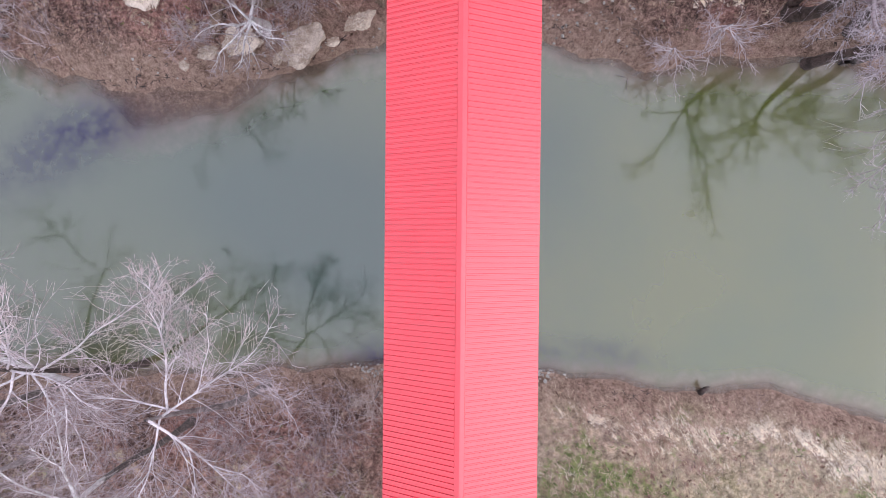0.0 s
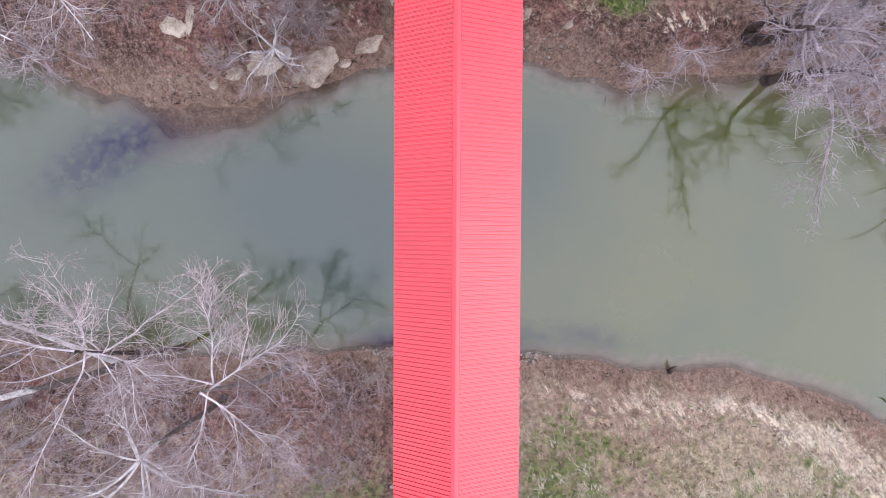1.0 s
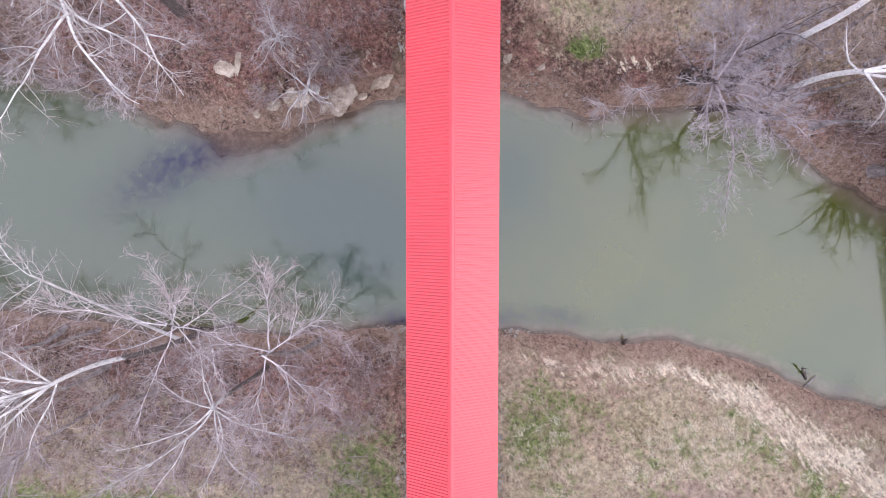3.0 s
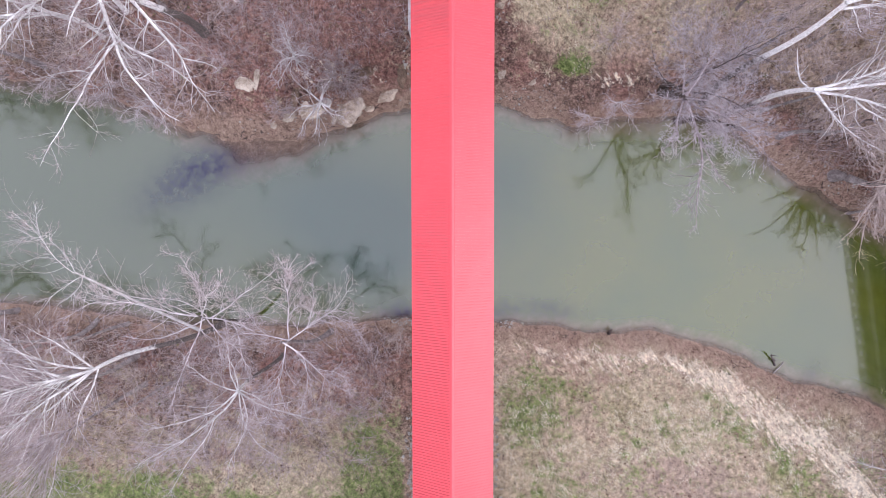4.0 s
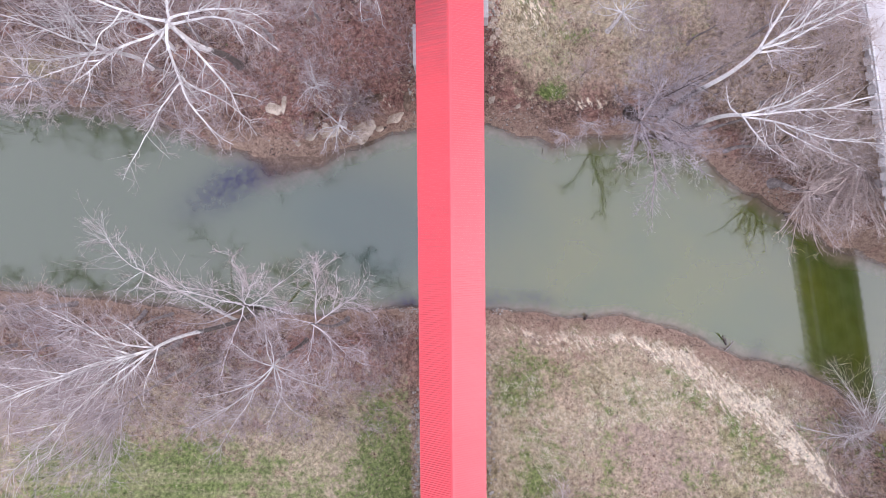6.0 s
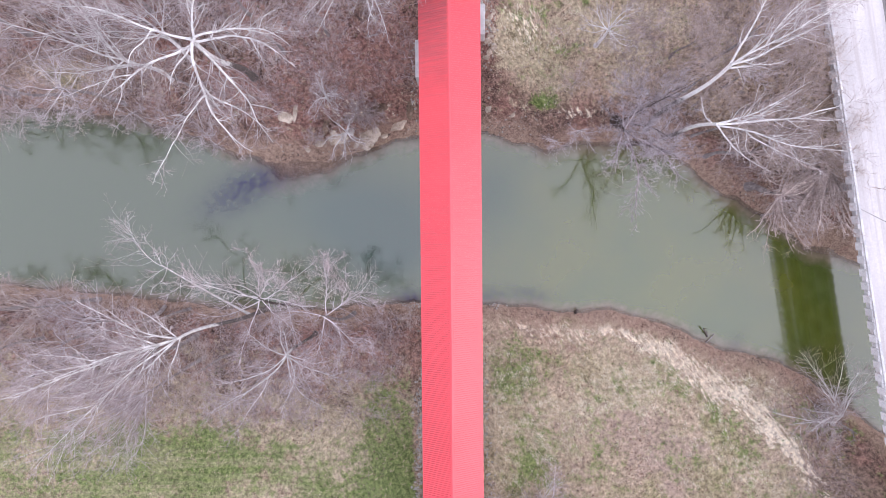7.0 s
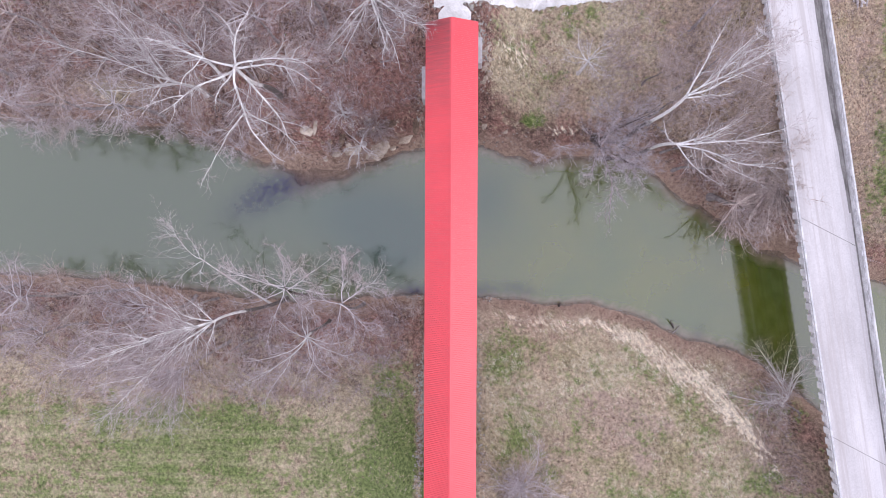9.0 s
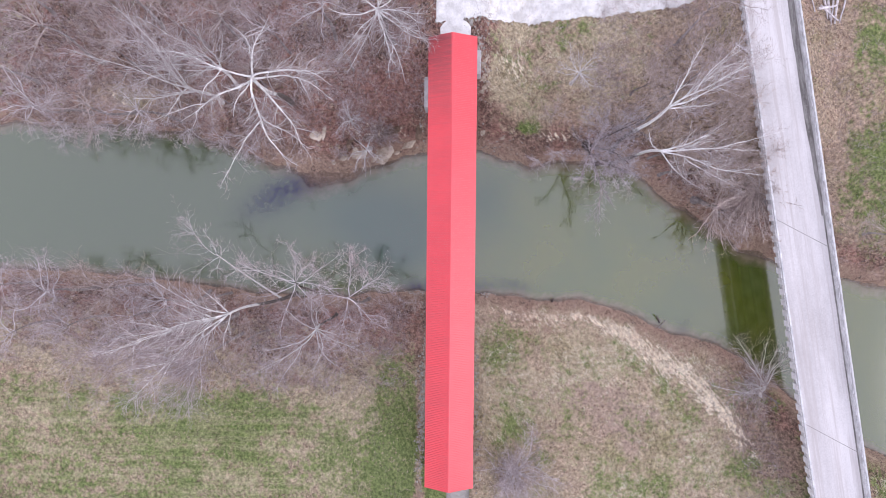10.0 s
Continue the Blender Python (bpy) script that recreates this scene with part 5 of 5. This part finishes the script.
def bank_chance(x, y):
    n_, s_ = shores(x, y)
    return laid_chance(x, y) * (1 - smooth01(5, 8, s_)) * 0.9


blades("straw_tufts", 16, 46000, tuft_chance, 0.46, 0.016, 12, (0.04, 0.45), M_TUFT, "pale dead grass laid over the meadow", "grass", 118, 34, 0.28)
blades("laid_grass", 19, 30000, laid_chance, 0.5, 0.014, 11, (0.03, 0.4), M_STRAW, "brown dead grass laid over the meadow", "grass", 122, 38, 0.4)
blades("bank_grass", 20, 22000, bank_chance, 0.65, 0.013, 12, (0.03, 0.4), M_BANK_STRAW, "reddish-brown dead grass laid down the bank", "grass", 128, 26, 0.35)
blades("dark_thatch", 17, 18000, shade_track_chance, 0.36, 0.018, 6, (0.02, 0.4), M_THATCH, "dark dead grass set as shade between pale tufts and along a track", "grass", 118, 36, 0.25)


def stalk_chance(x, y):
    g, d, s, m, f = zones(x, y)
    return np.clip(0.9 - 0.5 * g - 0.7 * s - 0.95 * m, 0, 1) * (1 - f) * (0.25 + 0.75 * smooth01(0.3, 0.6, value_noise(x, y, 2.7, 44)))


blades("dead_stalks", 12, 52000, lambda x, y: stalk_chance(x, y) * (1 - 0.6 * smooth01(2, 5, x) * (1 - smooth01(21, 27, x) * (y > 0))), 0.75, 0.013, 2, (0.02, 0.5), M_TWIG_BROWN, "pale fallen twigs and stalks", "twigs")
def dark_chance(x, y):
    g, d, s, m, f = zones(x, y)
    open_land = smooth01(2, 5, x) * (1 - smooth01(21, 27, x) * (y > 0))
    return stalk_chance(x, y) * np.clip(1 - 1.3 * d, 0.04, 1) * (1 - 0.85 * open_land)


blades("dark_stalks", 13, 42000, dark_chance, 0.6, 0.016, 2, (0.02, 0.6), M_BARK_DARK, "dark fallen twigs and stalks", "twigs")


def drift_chance(x, y):
    n, s = shores(x, y)
    d = np.maximum(n, s)
    return np.exp(-((d - 0.5) / 0.35) ** 2) * smooth01(0.45, 0.65, value_noise(x, y, 2.2, 48)) + 0.25 * np.exp(-((d - 1.8) / 0.8) ** 2) * smooth01(0.5, 0.7, value_noise(x, y, 1.3, 49))


blades("drift_litter", 18, 60000, drift_chance, 0.4, 0.03, 3, (0.0, 0.5), M_BARK_DARK, "dark drift litter along the waterline", "driftwood")


def brush(name, seed, n, chance, height, stems, r, material, label):
    rng = np.random.default_rng(seed)
    x, y, h = scatter(rng, n, chance)
    base = np.repeat(np.stack([x, y, h - 0.05], 1), stems, 0)
    base[:, :2] += rng.normal(0, 0.12, (len(base), 2))
    a = rng.uniform(0, 2 * math.pi, len(base))
    way = np.stack([np.cos(a), np.sin(a), rng.uniform(0.15, 1.6, len(base))], 1)
    ln = height * rng.uniform(0.4, 1.3, len(base))
    wood = Wood()
    q = grow(rng, base, way, ln, 3, 0.16, -0.03)
    wood.add(q, taper(np.full(len(base), r), 0.5, 4), 3)
    s, d, who, t = offshoots(rng, q, 3, 0.25, 1.0, 0.4, 1.0)
    c = grow(rng, s, d, ln[who] * rng.uniform(0.25, 0.5, len(who)), 2, 0.15, 0.0)
    wood.add(c, taper(np.full(len(who), r * 0.6), 0.6, 3), 3)
    return tagged(wood.make(name, material, None, False), label, "brush", kind="stuff")


def brush_n(x, y):
    n, s = shores(x, y)
    return smooth01(2.0, 6.0, n) * np.where((x > 5) & (x < 20), 0.12, 0.75) * smooth01(0.4, 0.65, value_noise(x, y, 5, 51)) * (1 - 0.6 * smooth01(22, 34, x) * (y > 20))


def brush_sw(x, y):
    n, s = shores(x, y)
    return np.where((s > 0.8) & (s < 13) & (x < -5), 1, 0) * smooth01(0.3, 0.6, value_noise(x, y, 4, 52)) + np.where((s > 0.5) & (s < 16), 0.5, 0) * smooth01(40, 47, x) + np.where((s > 0.5) & (s < 5) & (x > 5) & (x < 41), 0.12, 0)


def thicket(x, y):
    n, s = shores(x, y)
    dense_n = smooth01(np.where((x < -28) | (x > 25), 0.4, 4.5), np.where((x < -28) | (x > 25), 1.6, 8), n) * np.where(x < -4, 0.75, np.where((x > 21) & (x < 46), 0.7, 0.05))
    dense_s = np.where((s > 1.0) & (s < 14) & (x < -7), 0.8, 0) + np.where(s > 1.0, 0.3, 0) * smooth01(41, 47, x) * (x < 52)
    dense_n = dense_n * (1 - 0.9 * spot(x, y, -51.5, 22.3, 7, 2.6))
    return (dense_n + dense_s) * (0.25 + 0.75 * smooth01(0.35, 0.6, value_noise(x, y, 4.0, 53)))


blades("thicket_stems", 14, 48000, thicket, 2.2, 0.015, 3, (0.1, 1.3), M_TWIG_PALE, "pale upright stems of bare undergrowth", "brush")
blades("thicket_canes", 15, 34000, thicket, 1.6, 0.016, 3, (0.1, 1.2), M_TWIG_BROWN, "brown upright canes of bare undergrowth", "brush")
brush("pale_brush", 8, 4800, brush_n, 1.3, 4, 0.013, M_TWIG_GREY, "tangled pale undergrowth on the slope")
brush("grey_brush", 9, 6500, brush_sw, 1.3, 4, 0.013, M_TWIG_BROWN, "tangled grey undergrowth under the trees")
brush("red_brush", 10, 2400, brush_n, 1.5, 4, 0.014, M_TWIG_BROWN, "brown bare shrubs on the slope")


# ---- snags and fallen wood ----
def snag(seed, x, y, z, turn, length, r, label, stubs=5, tilt=8):
    rng = np.random.default_rng(seed)
    w = Wood()
    q = grow(rng, (0, 0, 0), (1, 0, 0), length, 8, 0.06, 0.0)
    w.add(q, taper(r, 0.45, 9), 7)
    s, d, who, t = offshoots(rng, q, stubs, 0.25, 1.0, 0.5, 1.1)
    c = grow(rng, s, d, length * rng.uniform(0.15, 0.4, stubs), 4, 0.12, 0.02)
    w.add(c, taper(np.full(stubs, r * 0.45), 0.35, 5), 5)
    ob = tagged(w.make("fallen_branch", M_BARK_GREY if seed % 2 else M_BARK_DARK), label, "driftwood", "driftwood along the creek")
    ob.matrix_basis = pose(x, y, z, 0, -tilt, turn)
    return ob


snag(2, 32.8, -12.2, WATER_Z, 110, 1.5, 0.13, "dark snag standing out of the shallow water", 8, 18)
snag(3, 32.6, -13.0, WATER_Z + 0.1, 60, 1.6, 0.07, "grey driftwood stick at the waterline", 4, 5)
snag(4, 15.9, -9.0, WATER_Z + 0.05, 95, 0.9, 0.22, "dark broken stump at the waterline", 4, 50)
snag(5, 45.5, -20.5, land1(45.5, -20.5) + 0.5, -35, 6.5, 0.14, "grey fallen trunk on the bank by the road bridge", 8, 3)
snag(6, 37.2, -14.7, WATER_Z + 0.1, -20, 5.0, 0.07, "dark driftwood log along the waterline", 6, 1)
snag(7, -10.2, 25.6, land1(-10.2, 25.6) + 0.2, 10, 3.5, 0.12, "grey log on the slope", 2, 3)
snag(9, 13.4, 13.2, WATER_Z + 0.3, 200, 3.0, 0.07, "bare branch fallen at the waterline", 7, -4)


# a heap of pale logs beyond the road, and a white pipe end by the railing
def log(seed, x, y, z, turn, length, r, tilt):
    rng = np.random.default_rng(seed)
    w = Wood()
    q = grow(rng, (0, 0, 0), (1, 0, 0), length, 6, 0.04, 0.0)
    w.add(q, taper(r, 0.7, 7), 8)
    ends = Wood()
    for p, rr in ((q[0, 0], r), (q[0, -1], r * 0.7)):
        ends.add(np.stack([p, p + np.array([0.012, 0, 0])])[None], np.array([[rr * 0.98, 0.004]]), 8)
    ob = tagged(w.make("log", M_BARK_MID), "pale grey log in a heap beside the road", "log", "heap of logs")
    ob.matrix_basis = pose(x, y, z, 0, tilt, turn)
    ends.make("cut_end", M_BARK_WHITE, ob)
    return ob


LOGS = [(52.0, 37.2, -8, 4.6, 0.20), (53.6, 36.6, -62, 4.2, 0.17), (54.6, 37.0, -80, 4.8, 0.19), (55.4, 36.6, -88, 4.6, 0.15), (56.0, 37.0, -95, 4.4, 0.18), (53.0, 35.0, -40, 3.4, 0.15), (52.4, 34.4, 5, 2.8, 0.22), (57.0, 36.4, -100, 3.6, 0.14), (50.8, 36.5, -75, 3.0, 0.10)]
for k, (x, y, turn, length, r) in enumerate(LOGS):
    log(300 + k, x, y, land1(x, y) + r * 0.8 + 0.12 * (k % 2), turn, length, r, 2 if k % 2 else -1)

bm = bmesh.new()
bmesh.ops.create_cone(bm, cap_ends=True, segments=16, radius1=0.16, radius2=0.16, depth=2.3)
bmesh.ops.bevel(bm, geom=[e for e in bm.edges if abs(e.verts[0].co.z - e.verts[1].co.z) < 0.01], offset=0.02, segments=1, affect="EDGES")
pipe = tagged(obj("pipe", bm, M_RAIL), "white pipe lying beside the road railing", "pipe")
pipe.matrix_basis = pose(40.6, 27.9, land1(40.6, 27.9) + 0.35, 84, 0, 52)
